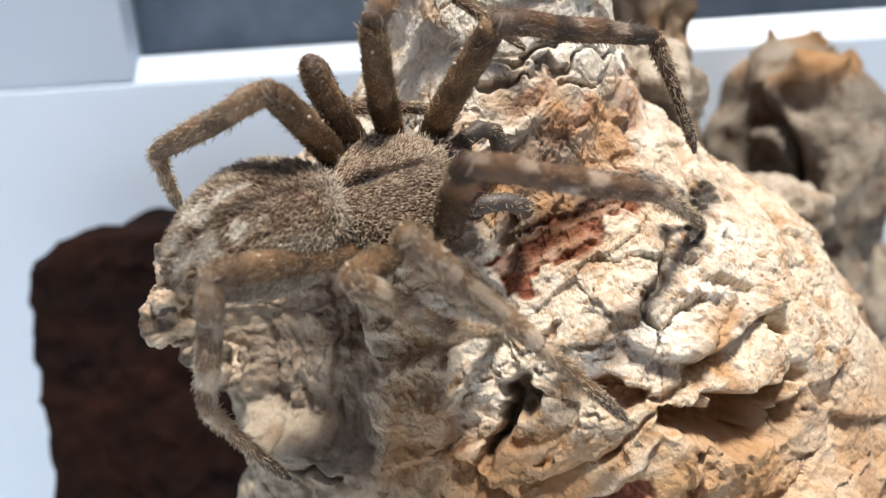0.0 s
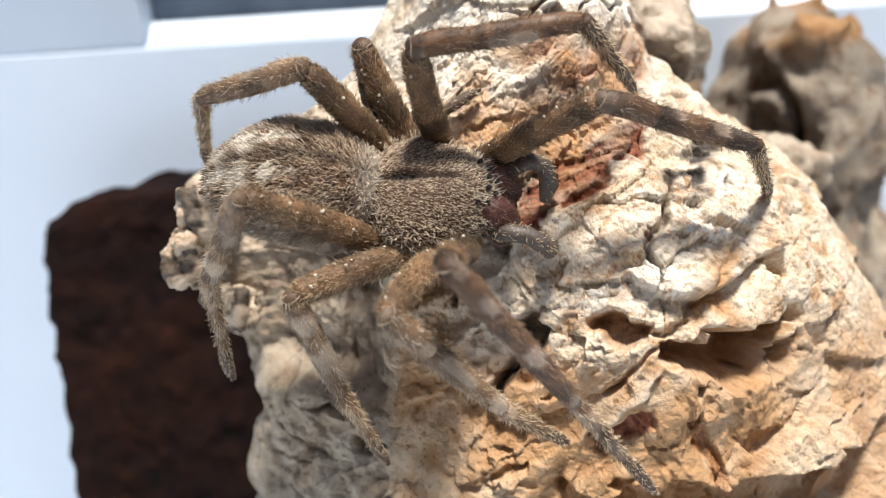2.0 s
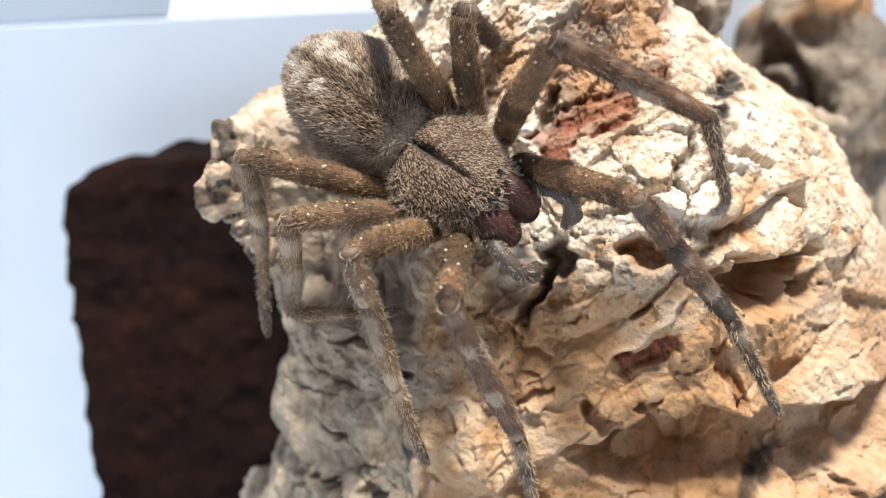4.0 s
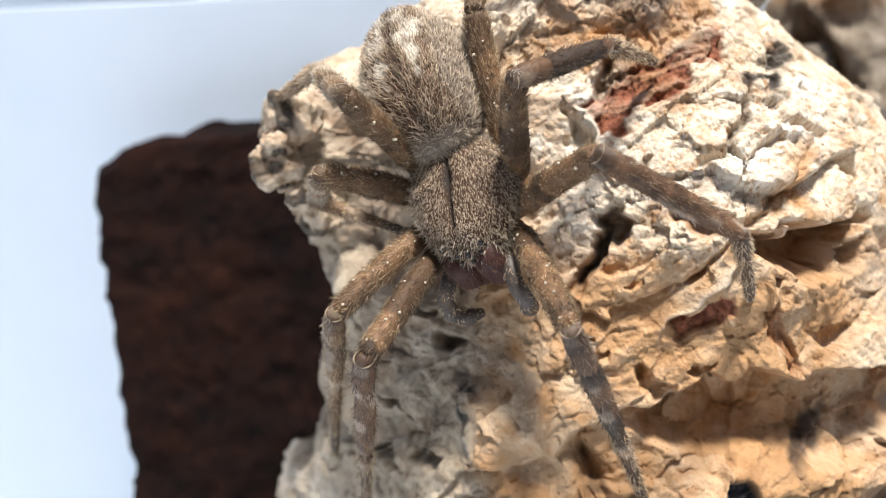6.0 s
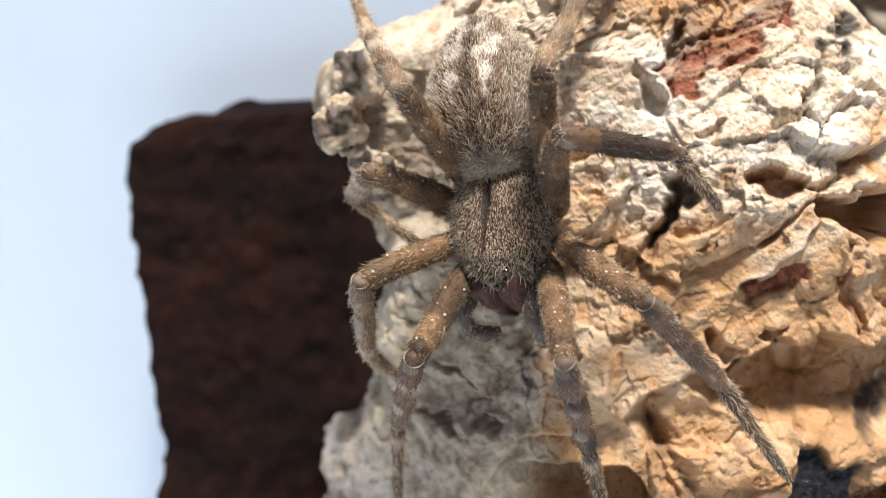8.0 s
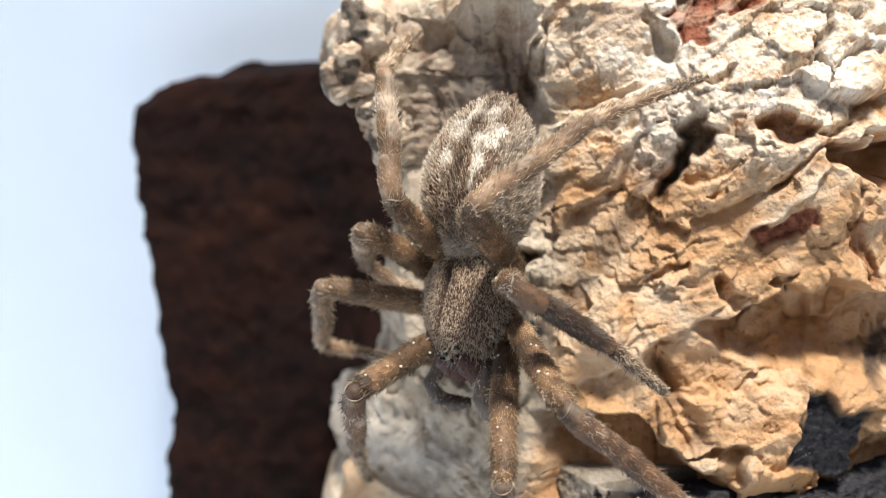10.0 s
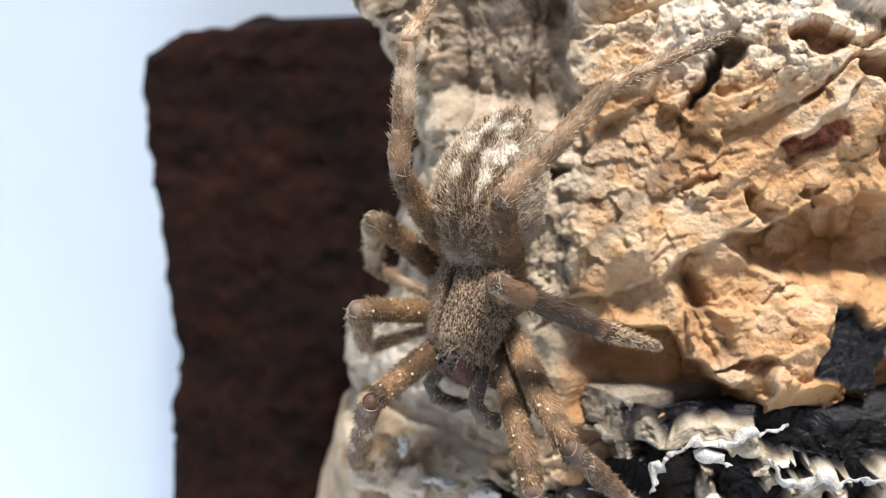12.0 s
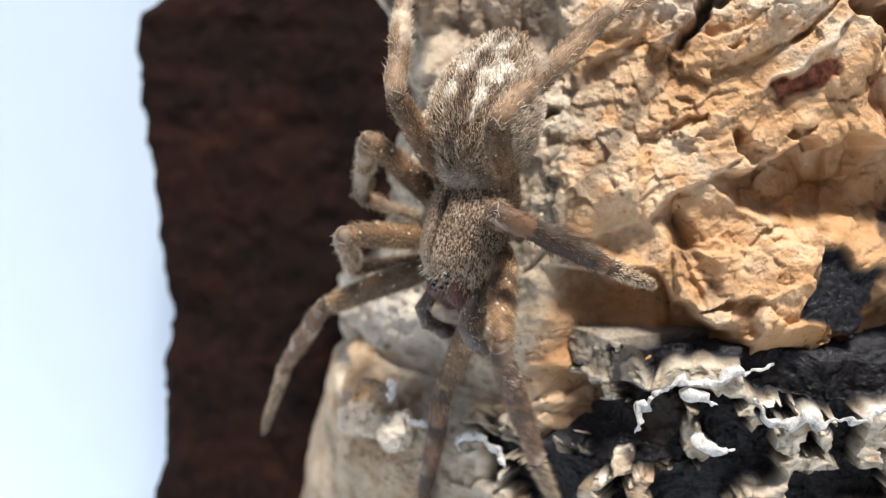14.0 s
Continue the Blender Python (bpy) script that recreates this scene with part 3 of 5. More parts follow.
    crack = (1 - smooth(0.0002, 0.0006, np.abs(p[:, 0] - np.interp(p[:, 2], [0.1140, 0.1160, 0.1172, 0.1190, 0.1222], [0.0493, 0.0483, 0.0484, 0.0502, 0.0508]) - 0.0003 * vnoise(p, 0.0012, 125)))) * smooth(0.1138, 0.1148, p[:, 2]) * smooth(0.1228, 0.1215, p[:, 2])
    for cx, cz, length, turn in ((0.0374, 0.1432, 0.0042, 8), (0.0336, 0.1408, 0.0034, 14), (0.0430, 0.1402, 0.0034, -4), (0.0425, 0.1446, 0.0040, 6), (0.0365, 0.1462, 0.0044, 3), (0.0395, 0.1418, 0.0030, 10), (0.0460, 0.1425, 0.0028, -8)):
        crack = np.maximum(crack, 0.8 * blob(bent, cx, cz, length, 0.00040, turn, 0.5))
    h -= 0.0018 * crack
    # ochre cork; under, cavity and shelf are also browned in place of shade
    ochre = np.maximum.reduce([
        bowl, blob(p, 0.036, 0.131, 0.012, 0.009, 30, 0.5), 0.75 * face, blob(p, 0.0555, 0.1095, 0.0078, 0.0048, 35, 0.4), 0.8 * under, 0.8 * cavity, 0.7 * mark,
        blob(p, 0.0235, 0.121, 0.005, 0.007, 0, 0.7) * 0.45, 0.45 * blob(p, 0.0225, 0.1060, 0.0040, 0.0080, 0, 0.6), 0.7 * blob(p, 0.0228, 0.0925, 0.0040, 0.0040, 0, 0.6),
        0.45 * shelf, blob(p, 0.052, 0.068, 0.006, 0.003, 0, 0.6), 0.6 * blob(p, 0.0185, 0.0730, 0.0024, 0.0060, 0, 0.5)])
    ochre = np.maximum(ochre * smooth(-0.5, 0.4, vnoise(p, 0.004, 93)) * 0.75, 0.30 * fronts * (1 - grey)) * (1 - 0.75 * np.clip(rust, 0, 1))
    patch = blob(bent, 0.0550, 0.1236, 0.0056, 0.0023, 18, 0.4)
    # char, plus black painted into holes, cracks and gully for their shade
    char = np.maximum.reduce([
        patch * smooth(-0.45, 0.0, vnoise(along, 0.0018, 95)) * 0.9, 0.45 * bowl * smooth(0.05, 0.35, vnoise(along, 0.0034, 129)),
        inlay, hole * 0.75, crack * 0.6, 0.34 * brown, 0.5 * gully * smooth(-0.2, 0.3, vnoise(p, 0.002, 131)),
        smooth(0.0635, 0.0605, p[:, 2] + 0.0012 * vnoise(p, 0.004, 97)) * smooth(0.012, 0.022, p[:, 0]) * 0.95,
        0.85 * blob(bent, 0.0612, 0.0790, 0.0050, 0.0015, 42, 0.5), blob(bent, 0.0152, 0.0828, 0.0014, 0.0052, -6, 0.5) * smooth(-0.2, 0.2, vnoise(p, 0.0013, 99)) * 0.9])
    h -= 0.0012 * patch * smooth(-0.2, 0.3, vnoise(along, 0.0018, 95))
    # white crust, whitened further at the top to stand in for sunlight
    white = np.maximum.reduce([blob(p, 0.054, 0.1175, 0.012, 0.0065, 10, 0.5), blob(p, 0.040, 0.1150, 0.008, 0.0050, 10, 0.6), blob(p, 0.041, 0.144, 0.018, 0.008, 0, 0.5), 0.35 * smooth(0.064, 0.070, p[:, 0]), 0.30 * high, smooth(0.128, 0.136, p[:, 2]), 0.9 * blob(p, 0.0290, 0.1180, 0.0075, 0.0060, 0, 0.5), 0.6 * blob(p, 0.0290, 0.1080, 0.0050, 0.0060, 0, 0.5)])
    white = white * (0.42 + 0.58 * smooth(0.35, 0.50, 0.6 * who2 + 0.4 * who3 + 0.12 * vnoise(p, 0.003, 133))) * (1 - 0.8 * fronts)
    # less white on the right flank: its half-shade is put into the colour
    white = np.maximum(white * (1 - 0.55 * smooth(0.056, 0.063, p[:, 0])), 0.3 * lip) * (1 - 0.8 * np.clip(ochre + rust, 0, 1))
    flesh = smooth(0.108, 0.099, p[:, 2] + 0.004 * vnoise(p, 0.01, 103))
    flesh = np.clip(np.maximum(flesh * (0.72 + 0.28 * smooth(0.3, 0.6, who2)), 0.85 * fronts), 0, 1)
    h = 0.45 * h + 0.55 * worn(h.reshape(rows, ring)).reshape(-1)
    p = flat + n * h[:, None]
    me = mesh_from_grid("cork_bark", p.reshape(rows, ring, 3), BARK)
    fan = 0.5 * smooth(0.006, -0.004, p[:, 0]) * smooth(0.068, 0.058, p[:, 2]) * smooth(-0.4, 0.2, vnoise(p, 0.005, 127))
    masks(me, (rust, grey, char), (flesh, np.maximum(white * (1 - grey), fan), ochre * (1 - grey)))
    ob = new("cork_bark", me)
    knobs(ob, BARK, ((-0.0105, 0.0165, 0.1128, 0.0036, 711), (-0.0080, 0.0175, 0.1190, 0.0038, 721), (-0.0060, 0.0185, 0.1055, 0.0032, 731), (-0.0098, 0.0150, 0.1165, 0.0024, 733), (-0.0072, 0.0150, 0.1082, 0.0022, 735)), "pale weathered knob on the edge", 0.18, 0.45, 0.8)
    return tagged(ob, "large crumbly cream and tan cork bark piece with rust-red scars", "cork bark")


main_bark()


def lower_outline(z):
    zs = [-0.09, 0.0, 0.02, 0.035, 0.045, 0.049, 0.0515, 0.055, 0.064]
    return np.interp(z, zs, [-0.034, -0.030, -0.026, -0.022, -0.018, -0.011, 0.002, 0.009, 0.014]), np.interp(z, zs, [0.11, 0.11, 0.11, 0.108, 0.105, 0.104, 0.103, 0.102, 0.10])


def lower_depth(x, z):
    left = np.maximum(0.022 - x, 0)
    return -0.0165 + 0.55 * left + 0.10 * np.maximum(z - 0.05, 0) + 3 * np.maximum(x - 0.05, 0) ** 2


def lower_bark():
    g = lump_grid(640, 330, 30, lower_outline, lower_depth, SILL, 0.0635, 0.030, dense=0.030)
    n = grid_normals(g)
    rows, ring = g.shape[:2]
    p, n = g.reshape(-1, 3), n.reshape(-1, 3)
    wob = p + 0.0013 * np.stack([vnoise(p, 0.005, 161), vnoise(p, 0.005, 162), vnoise(p, 0.005, 163)], 1)
    wob = wob + 0.0009 * np.stack([vnoise(p, 0.0017, 164), vnoise(p, 0.0017, 165), vnoise(p, 0.0017, 166)], 1) + 0.0004 * np.stack([vnoise(p, 0.0006, 167), vnoise(p, 0.0006, 168), vnoise(p, 0.0006, 169)], 1)
    # burnt-out holes in a cream plate
    holes = np.maximum.reduce([blob(wob, x, z, rx, rz, turn, 0.16) for x, z, rx, rz, turn in (
        (0.0276, 0.0553, 0.0019, 0.0029, -10), (0.0372, 0.0483, 0.0058, 0.0021, 8), (0.0300, 0.0490, 0.0016, 0.0022, 30), (0.0180, 0.0556, 0.0078, 0.0025, -6),
        (0.0080, 0.0578, 0.0042, 0.0016, -32), (0.0056, 0.0470, 0.0026, 0.0016, 10), (0.0530, 0.0482, 0.0034, 0.0022, 0), (0.0345, 0.0580, 0.0014, 0.0021, 15),
        (0.0330, 0.0548, 0.0022, 0.0010, -20), (0.0006, 0.0537, 0.0030, 0.0012, -4), (0.0122, 0.0510, 0.0019, 0.0036, 10), (0.0166, 0.0492, 0.0012, 0.0024, 20), (0.0400, 0.0545, 0.0012, 0.0009, 0), (0.0100, 0.0445, 0.0030, 0.0016, 20))])
    busy = smooth(0.002, 0.008, p[:, 0]) * smooth(0.062, 0.050, p[:, 0]) * smooth(0.0600, 0.0580, p[:, 2])
    some = np.maximum(smooth(0.28, 0.36, vnoise(wob, 0.0058, 137)) * smooth(0.052, 0.047, p[:, 2]) * smooth(-0.004, 0.0, p[:, 0]), busy * smooth(-0.10, 0.00, vnoise(wob, 0.0028, 138)))
    # above the curled edges all is burnt
    edge_line = np.interp(p[:, 0], [0.0225, 0.0262, 0.0269, 0.0326, 0.0368, 0.0378, 0.0404, 0.0490, 0.0545, 0.0650], [0.0645, 0.0596, 0.0616, 0.0624, 0.0636, 0.0604, 0.0582, 0.0573, 0.0592, 0.0600])
    groove = smooth(-0.0004, 0.0009, p[:, 2] + 0.0005 * vnoise(p, 0.0016, 153) - edge_line) * smooth(0.022, 0.025, p[:, 0])
    plain = np.maximum(smooth(0.004, -0.001, p[:, 0]) * smooth(0.0505, 0.0530, wob[:, 2] + 0.10 * p[:, 0]), smooth(-0.010, -0.014, p[:, 0]))
    shelf = smooth(0.0575, 0.0590, wob[:, 2]) * smooth(0.027, 0.024, p[:, 0]) * smooth(0.006, 0.010, p[:, 0])
    pit = np.maximum.reduce([holes, some, groove]) * (1 - plain)
    rim = np.exp(-(((pit - 0.30) / 0.22) ** 2)) * (pit > 0.03) * smooth(-0.45, 0.05, vnoise(p, 0.003, 143)) * (1 - plain)
    chunk = facets(wob, 0.0048, 0.45, 171)[0]
    bits, _, who = facets(wob, 0.0019, 0.6, 173)
    h = 0.0007 * rim - 0.0046 * pit + 0.0011 * fbm(p, 0.010, 3, 133) + 0.16 * chunk * (1 - 0.6 * plain) + 0.16 * bits * (1 - plain) + 0.0002 * fbm(p, 0.0012, 3, 135)
    h += 0.0006 * plain * fbm(wob * np.array([1.2, 1, 0.5]), 0.005, 3, 175) - 0.0008 * shelf * (1 - smooth(0.0, 0.12, np.abs(vnoise(wob * np.array([0.4, 1, 1.6]), 0.004, 177))))
    cream = np.maximum(blob(wob, -0.0115, 0.0452, 0.0046, 0.0042, 0, 0.3), 0.6 * smooth(-0.002, -0.006, p[:, 0]) * smooth(0.044, 0.041, p[:, 2]))
    h += 0.0020 * cream
    char = np.clip(pit * 1.15, 0, 1) * (1 - 0.9 * rim) * (1 - cream)
    char = np.maximum(char, shelf * (0.50 + 0.40 * smooth(0.0, 0.3, vnoise(wob, 0.0024, 157))))
    white = np.clip(rim * 0.8 + 0.15 * smooth(0.2, 0.6, who), 0, 1) * (1 - 0.6 * cream)
    grey = np.maximum(0.95 * plain * (1 - cream), 0.9 * shelf)
    grey = np.maximum(grey, 0.65 * smooth(-0.1, 0.3, vnoise(p, 0.007, 139)) * (1 - cream))
    ochre = np.maximum(cream * 0.40, smooth(0.25, 0.5, vnoise(p, 0.0055, 141)) * 0.30) * (1 - rim) * (1 - grey)
    p = p + n * h[:, None]
    p[:, 2] += (0.0016 * vnoise(p * np.array([1, 0.3, 0]), 0.011, 149) + 0.0008 * vnoise(p * np.array([1, 0.3, 0]), 0.003, 151)) * smooth(0.050, 0.0610, p[:, 2])
    p[:, 2] = np.maximum(p[:, 2], SILL + 0.0005)
    me = mesh_from_grid("charred_bark", p.reshape(rows, ring, 3), CHARRED)
    masks(me, (0 * rim, grey, char), (0.3 + 0 * rim, white, ochre))
    ob = new("charred_bark", me)
    # curled white edges of the crust
    for k, line in enumerate((
            ((0.0262, 0.0590), (0.0269, 0.0614), (0.0290, 0.0624), (0.0326, 0.0624), (0.0370, 0.0638), (0.0405, 0.0642)),
            ((0.0378, 0.0607), (0.0384, 0.0592), (0.0404, 0.0581), (0.0450, 0.0577), (0.0490, 0.0573), (0.0545, 0.0592)),
            ((0.0300, 0.0607), (0.0330, 0.0602), (0.0340, 0.0604)), ((0.0245, 0.0558), (0.0252, 0.0585), (0.0262, 0.0590)),
            ((0.0318, 0.0560), (0.0335, 0.0534), (0.0365, 0.0545)), ((-0.0078, 0.0545), (-0.0070, 0.0530), (-0.0076, 0.0502)),
            ((-0.0055, 0.0486), (-0.0030, 0.0490), (0.0000, 0.0482)), ((0.0020, 0.0466), (0.0040, 0.0492), (0.0066, 0.0488), (0.0085, 0.0462)))):
        c = np.array(line)
        run = np.r_[0, np.cumsum(np.hypot(*np.diff(c, axis=0).T))]
        t = np.linspace(0, 1, 90)
        x, z = np.interp(t * run[-1], run, c[:, 0]), np.interp(t * run[-1], run, c[:, 1])
        for _ in range(6):
            x[1:-1], z[1:-1] = (x[:-2] + x[1:-1] + x[2:]) / 3, (z[:-2] + z[1:-1] + z[2:]) / 3
        wig = np.stack([x, 0 * x + 0.01 * k, z], 1)
        x, z = x + 0.0004 * vnoise(wig, 0.0016, 179), z + 0.0005 * vnoise(wig, 0.0016, 181)
        y = lower_depth(x, z) - 0.0003 + 0.0006 * vnoise(wig, 0.003, 185)
        r = 0.00022 + 0.00060 * (vnoise(wig, 0.0030, 187) + 0.25).clip(0, 1.3)
        v, f = tube(np.stack([x, y, z], 1), r * np.sin(math.pi * (0.04 + 0.92 * t)) ** 0.5, 14, 1.2)
        v = v + 0.0006 * np.stack([vnoise(v, 0.0014, 189), vnoise(v, 0.0014, 191), vnoise(v, 0.0014, 193)], 1) + 0.00030 * np.stack([vnoise(v, 0.0006, 195), vnoise(v, 0.0006, 197), vnoise(v, 0.0006, 199)], 1)
        link_mesh("rim", v, f, RIM, ob, "ragged white curled edge of the crust")
    knobs(ob, CHARRED, ((-0.0122, 0.0040, 0.0462, 0.0040, 741), (-0.0068, 0.0005, 0.0450, 0.0026, 761)), "cream lump of broken cork", 0.16, 0.0, 0.1)
    return tagged(ob, "pale cork bark piece with glossy black charred pits and white rims", "cork bark")


lower_bark()


def far_bark(name, x, y, z0, z1, w, thick, seed, label, top=0.6, orange=1.0, brown=0.0):
    """A further piece of cork, standing behind."""
    def outline(z):
        k = (z - z0) / (z1 - z0)
        r = w * (1 - (1 - top) * k**2) * np.sqrt(1 - 0.985 * k**7)
        return x - r, x + r
    g = lump_grid(150, 150, 20, outline, lambda a, b: y + 3.0 * (a - x) ** 2 + 0.15 * (b - z0), z0, z1, thick, 2.4)
    n = grid_normals(g)
    rows, ring = g.shape[:2]
    p, n = g.reshape(-1, 3), n.reshape(-1, 3)
    h = 0.006 * fbm(p, 0.022, 3, seed) + 0.003 * ridged(p, 0.010, 3, seed + 5)
    d1, d2, who = cells(p, 0.014, seed + 9)
    h += 0.005 * (who - 0.5)
    cleft = np.abs(vnoise(p * np.array([1.5, 1, 0.35]), 0.016, seed + 17))
    h -= 0.007 * (1 - smooth(0.0, 0.16, cleft))
    k = smooth(0.955, 1.0, (p[:, 2] - z0) / (z1 - z0)) * smooth(-0.5, 0.1, vnoise(p, 0.008, seed + 15)) * orange
    p = p + n * h[:, None]
    p[:, 2] = np.maximum(p[:, 2], SILL + 0.0005)
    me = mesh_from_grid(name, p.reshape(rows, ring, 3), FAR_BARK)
    grey = smooth(-0.2, 0.4, vnoise(p, 0.02, seed + 11)) * 0.6
    masks(me, (0 * k, grey * (1 - k), 0.35 * smooth(0.3, 0.6, vnoise(p, 0.012, seed + 13))), (0 * k, 0 * k, np.maximum(k, brown)))
    ob = new(name, me)
    knobs(ob, FAR_BARK, [(x + w * s, y + 0.004, z0 + (z1 - z0) * k, 0.0075, seed + 50 + i) for i, (s, k) in enumerate(((-0.55, 0.90), (0.6, 0.80)))], "grey lump of broken cork", char=0.35)
    return tagged(ob, label, "cork bark", "cork pieces behind")


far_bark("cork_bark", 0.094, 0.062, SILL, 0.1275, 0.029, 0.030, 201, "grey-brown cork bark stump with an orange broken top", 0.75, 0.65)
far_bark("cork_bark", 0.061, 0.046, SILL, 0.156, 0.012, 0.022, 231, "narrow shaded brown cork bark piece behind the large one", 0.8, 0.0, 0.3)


def dark_slab():
    def outline(z):
        zs = [SILL, 0.015, 0.030, 0.042, 0.050, 0.060, 0.070, 0.080, 0.0875, 0.0930, 0.0965, 0.0990]
        left = [-0.0664, -0.0604, -0.061, -0.0624, -0.0649, -0.067, -0.0694, -0.0718, -0.0733, -0.0718, -0.0673, -0.0533]
        return np.interp(z, zs, left), 0.002 + 0 * z
    g = lump_grid(220, 220, 20, outline, lambda a, b: 0.096 + 0.6 * (b - 0.1) + 0 * a, SILL, 0.0995, 0.012, 5.5)
    n = grid_normals(g)
    rows, ring = g.shape[:2]
    p, n = g.reshape(-1, 3), n.reshape(-1, 3)
    h = 0.0018 * fbm(p, 0.012, 4, 301) + 0.0012 * ridged(p, 0.006, 3, 305)
    p = p + n * h[:, None]
    p[:, 2] = np.maximum(p[:, 2] + smooth(0.09, 0.1, p[:, 2]) * 0.003 * fbm(p, 0.007, 3, 311), SILL + 0.0005)
    me = mesh_from_grid("peat_slab", p.reshape(rows, ring, 3), SLAB)
    return tagged(new("peat_slab", me), "thick dark brown pressed bark slab standing on the sill", "bark slab")


dark_slab()


# ---- the animal ----
def fur_material(name, root, tip, white=(0.68, 0.62, 0.52), dark=(0.022, 0.014, 0.010), rough=0.6):
    """Hair or skin: brown that varies from hair to hair, with pale patches and dark lines by the masks."""
    m, n, l, b = material(name, rough, 0.3)
    geo = n.new("ShaderNodeNewGeometry")
    col = ramp(n, l, geo.outputs["Random Per Island"], [(0.0, root), (0.30, tuple(0.75 * a + 0.25 * c for a, c in zip(root, tip))), (0.62, tip), (1.0, tuple(min(0.85, 1.12 * c) for c in tip))])
    spot = noise_node(n, l, 0.0016, 5, 0.65)
    col = mixed(n, l, 0.38, col, ramp(n, l, spot, [(0.35, root), (0.65, tip)]))
    col = mixed(n, l, channel(n, l, "mask_a", 0), col, white)
    col = mixed(n, l, channel(n, l, "mask_a", 1), col, dark)
    l.new(col, b.inputs["Base Color"])
    return m


BODY_FUR = fur_material("short_brown_fur", (0.085, 0.043, 0.024), (0.69, 0.555, 0.405))
ABDOMEN_FUR = fur_material("long_brown_fur", (0.075, 0.038, 0.021), (0.58, 0.455, 0.325), white=(0.76, 0.70, 0.60))
JAW_FUR = fur_material("red_brown_jaw_hairs", (0.045, 0.018, 0.013), (0.26, 0.13, 0.09))
SHIN_FUR = fur_material("shin_bristles", (0.040, 0.022, 0.014), (0.40, 0.27, 0.175))
FEMUR_FUR = fur_material("golden_thigh_hairs", (0.095, 0.050, 0.024), (0.64, 0.475, 0.30))
LEG_FUR = fur_material("leg_bristles", (0.085, 0.045, 0.022), (0.72, 0.56, 0.37))
BODY_SKIN = fur_material("brown_body_skin", (0.040, 0.021, 0.012), (0.13, 0.070, 0.038), rough=0.7)
FEMUR_SKIN = fur_material("orange_brown_leg_skin", (0.072, 0.038, 0.019), (0.265, 0.148, 0.074), rough=0.62)
TIBIA_SKIN = fur_material("brown_leg_skin", (0.030, 0.015, 0.009), (0.16, 0.086, 0.045), white=(0.48, 0.36, 0.27), rough=0.6)
for _m, _w in ((FEMUR_SKIN, 0.2), (TIBIA_SKIN, 0.2)):
    _p = _m.node_tree.nodes["Principled BSDF"]
    _p.inputs["Subsurface Weight"].default_value = _w
    _p.inputs["Subsurface Radius"].default_value = (1.0, 0.45, 0.18)
    _p.inputs["Subsurface Scale"].default_value = 0.0016
PALE_SHIN = fur_material("tan_leg_skin", (0.052, 0.028, 0.016), (0.29, 0.175, 0.098), white=(0.60, 0.46, 0.33), rough=0.6)
FOOT_SKIN = simple("dark_foot_skin", (0.035, 0.026, 0.022), (0.13, 0.09, 0.065), 0.002, 0.6, 0.3, 0.0001)
JOINT = simple("pale_joint_skin", (0.17, 0.11, 0.07), (0.42, 0.33, 0.24), 0.001, 0.5, 0.3, 0.0001)
DOT = simple("white_bristle_base", (0.52, 0.44, 0.33), (0.76, 0.69, 0.57), 0.001, 0.5, 0.3, 0.0001)
JAW = simple("red_brown_jaw", (0.030, 0.011, 0.009), (0.090, 0.033, 0.025), 0.0012, 0.5, 0.3, 0.0002)
PALP = simple("grey_palp_skin", (0.020, 0.017, 0.016), (0.13, 0.10, 0.08), 0.002, 0.5, 0.4, 0.0001)
EYE, _n, _l, _b = material("black_eye", 0.08, 0.8)
_b.inputs["Base Color"].default_value = (0.006, 0.005, 0.005, 1)

rng = np.random.default_rng(7)


def skin(name, verts, faces, mat, parent, label="", white=None, dark=None):
    ob = link_mesh(name, verts, faces, mat, parent, label)
    zero = np.zeros(len(verts))
    masks(ob.data, (zero if white is None else white, zero if dark is None else dark, zero), (zero, zero, zero))
    return ob


def fur(name, roots, normals, lay, lengths, width, mat, parent, white=None, dark=None, label="", stand=0.62):
    """Separate tapering hairs on a surface: each leans from its normal towards the lay."""
    n = len(roots)
    d = normals * stand + lay + 0.30 * rng.normal(size=(n, 3))
    d = d / np.linalg.norm(d, axis=1, keepdims=True)
    s = np.cross(d, rng.normal(size=(n, 3)))
    s = s / (np.linalg.norm(s, axis=1, keepdims=True) + 1e-9)
    u = np.cross(s, d)
    L = lengths[:, None]
    w = width * rng.uniform(0.7, 1.2, (n, 1))
    base = roots - d * 0.00008
    mid = base + d * L * 0.55
    bend = normals * 0.10 * L
    tip = base + d * L - bend
    ring = [(1.0, 0.0), (-0.5, 0.87), (-0.5, -0.87)]
    v = np.stack([base + w * (a * s + b * u) for a, b in ring] + [mid + 0.75 * w * (a * s + b * u) for a, b in ring] + [tip], 1)
    one = [(0, 1, 4, 3), (1, 2, 5, 4), (2, 0, 3, 5), (3, 4, 6), (4, 5, 6), (5, 3, 6)]
    faces = [tuple(7 * i + k for k in f) for i in range(n) for f in one]
    ob = link_mesh(name, v.reshape(-1, 3), faces, mat, parent, label)
    zero = np.zeros(7 * n)
    masks(ob.data, (zero if white is None else np.repeat(white, 7), zero if dark is None else np.repeat(dark, 7), zero), (zero, zero, zero))
    ob["kind"] = "stuff"
    return ob


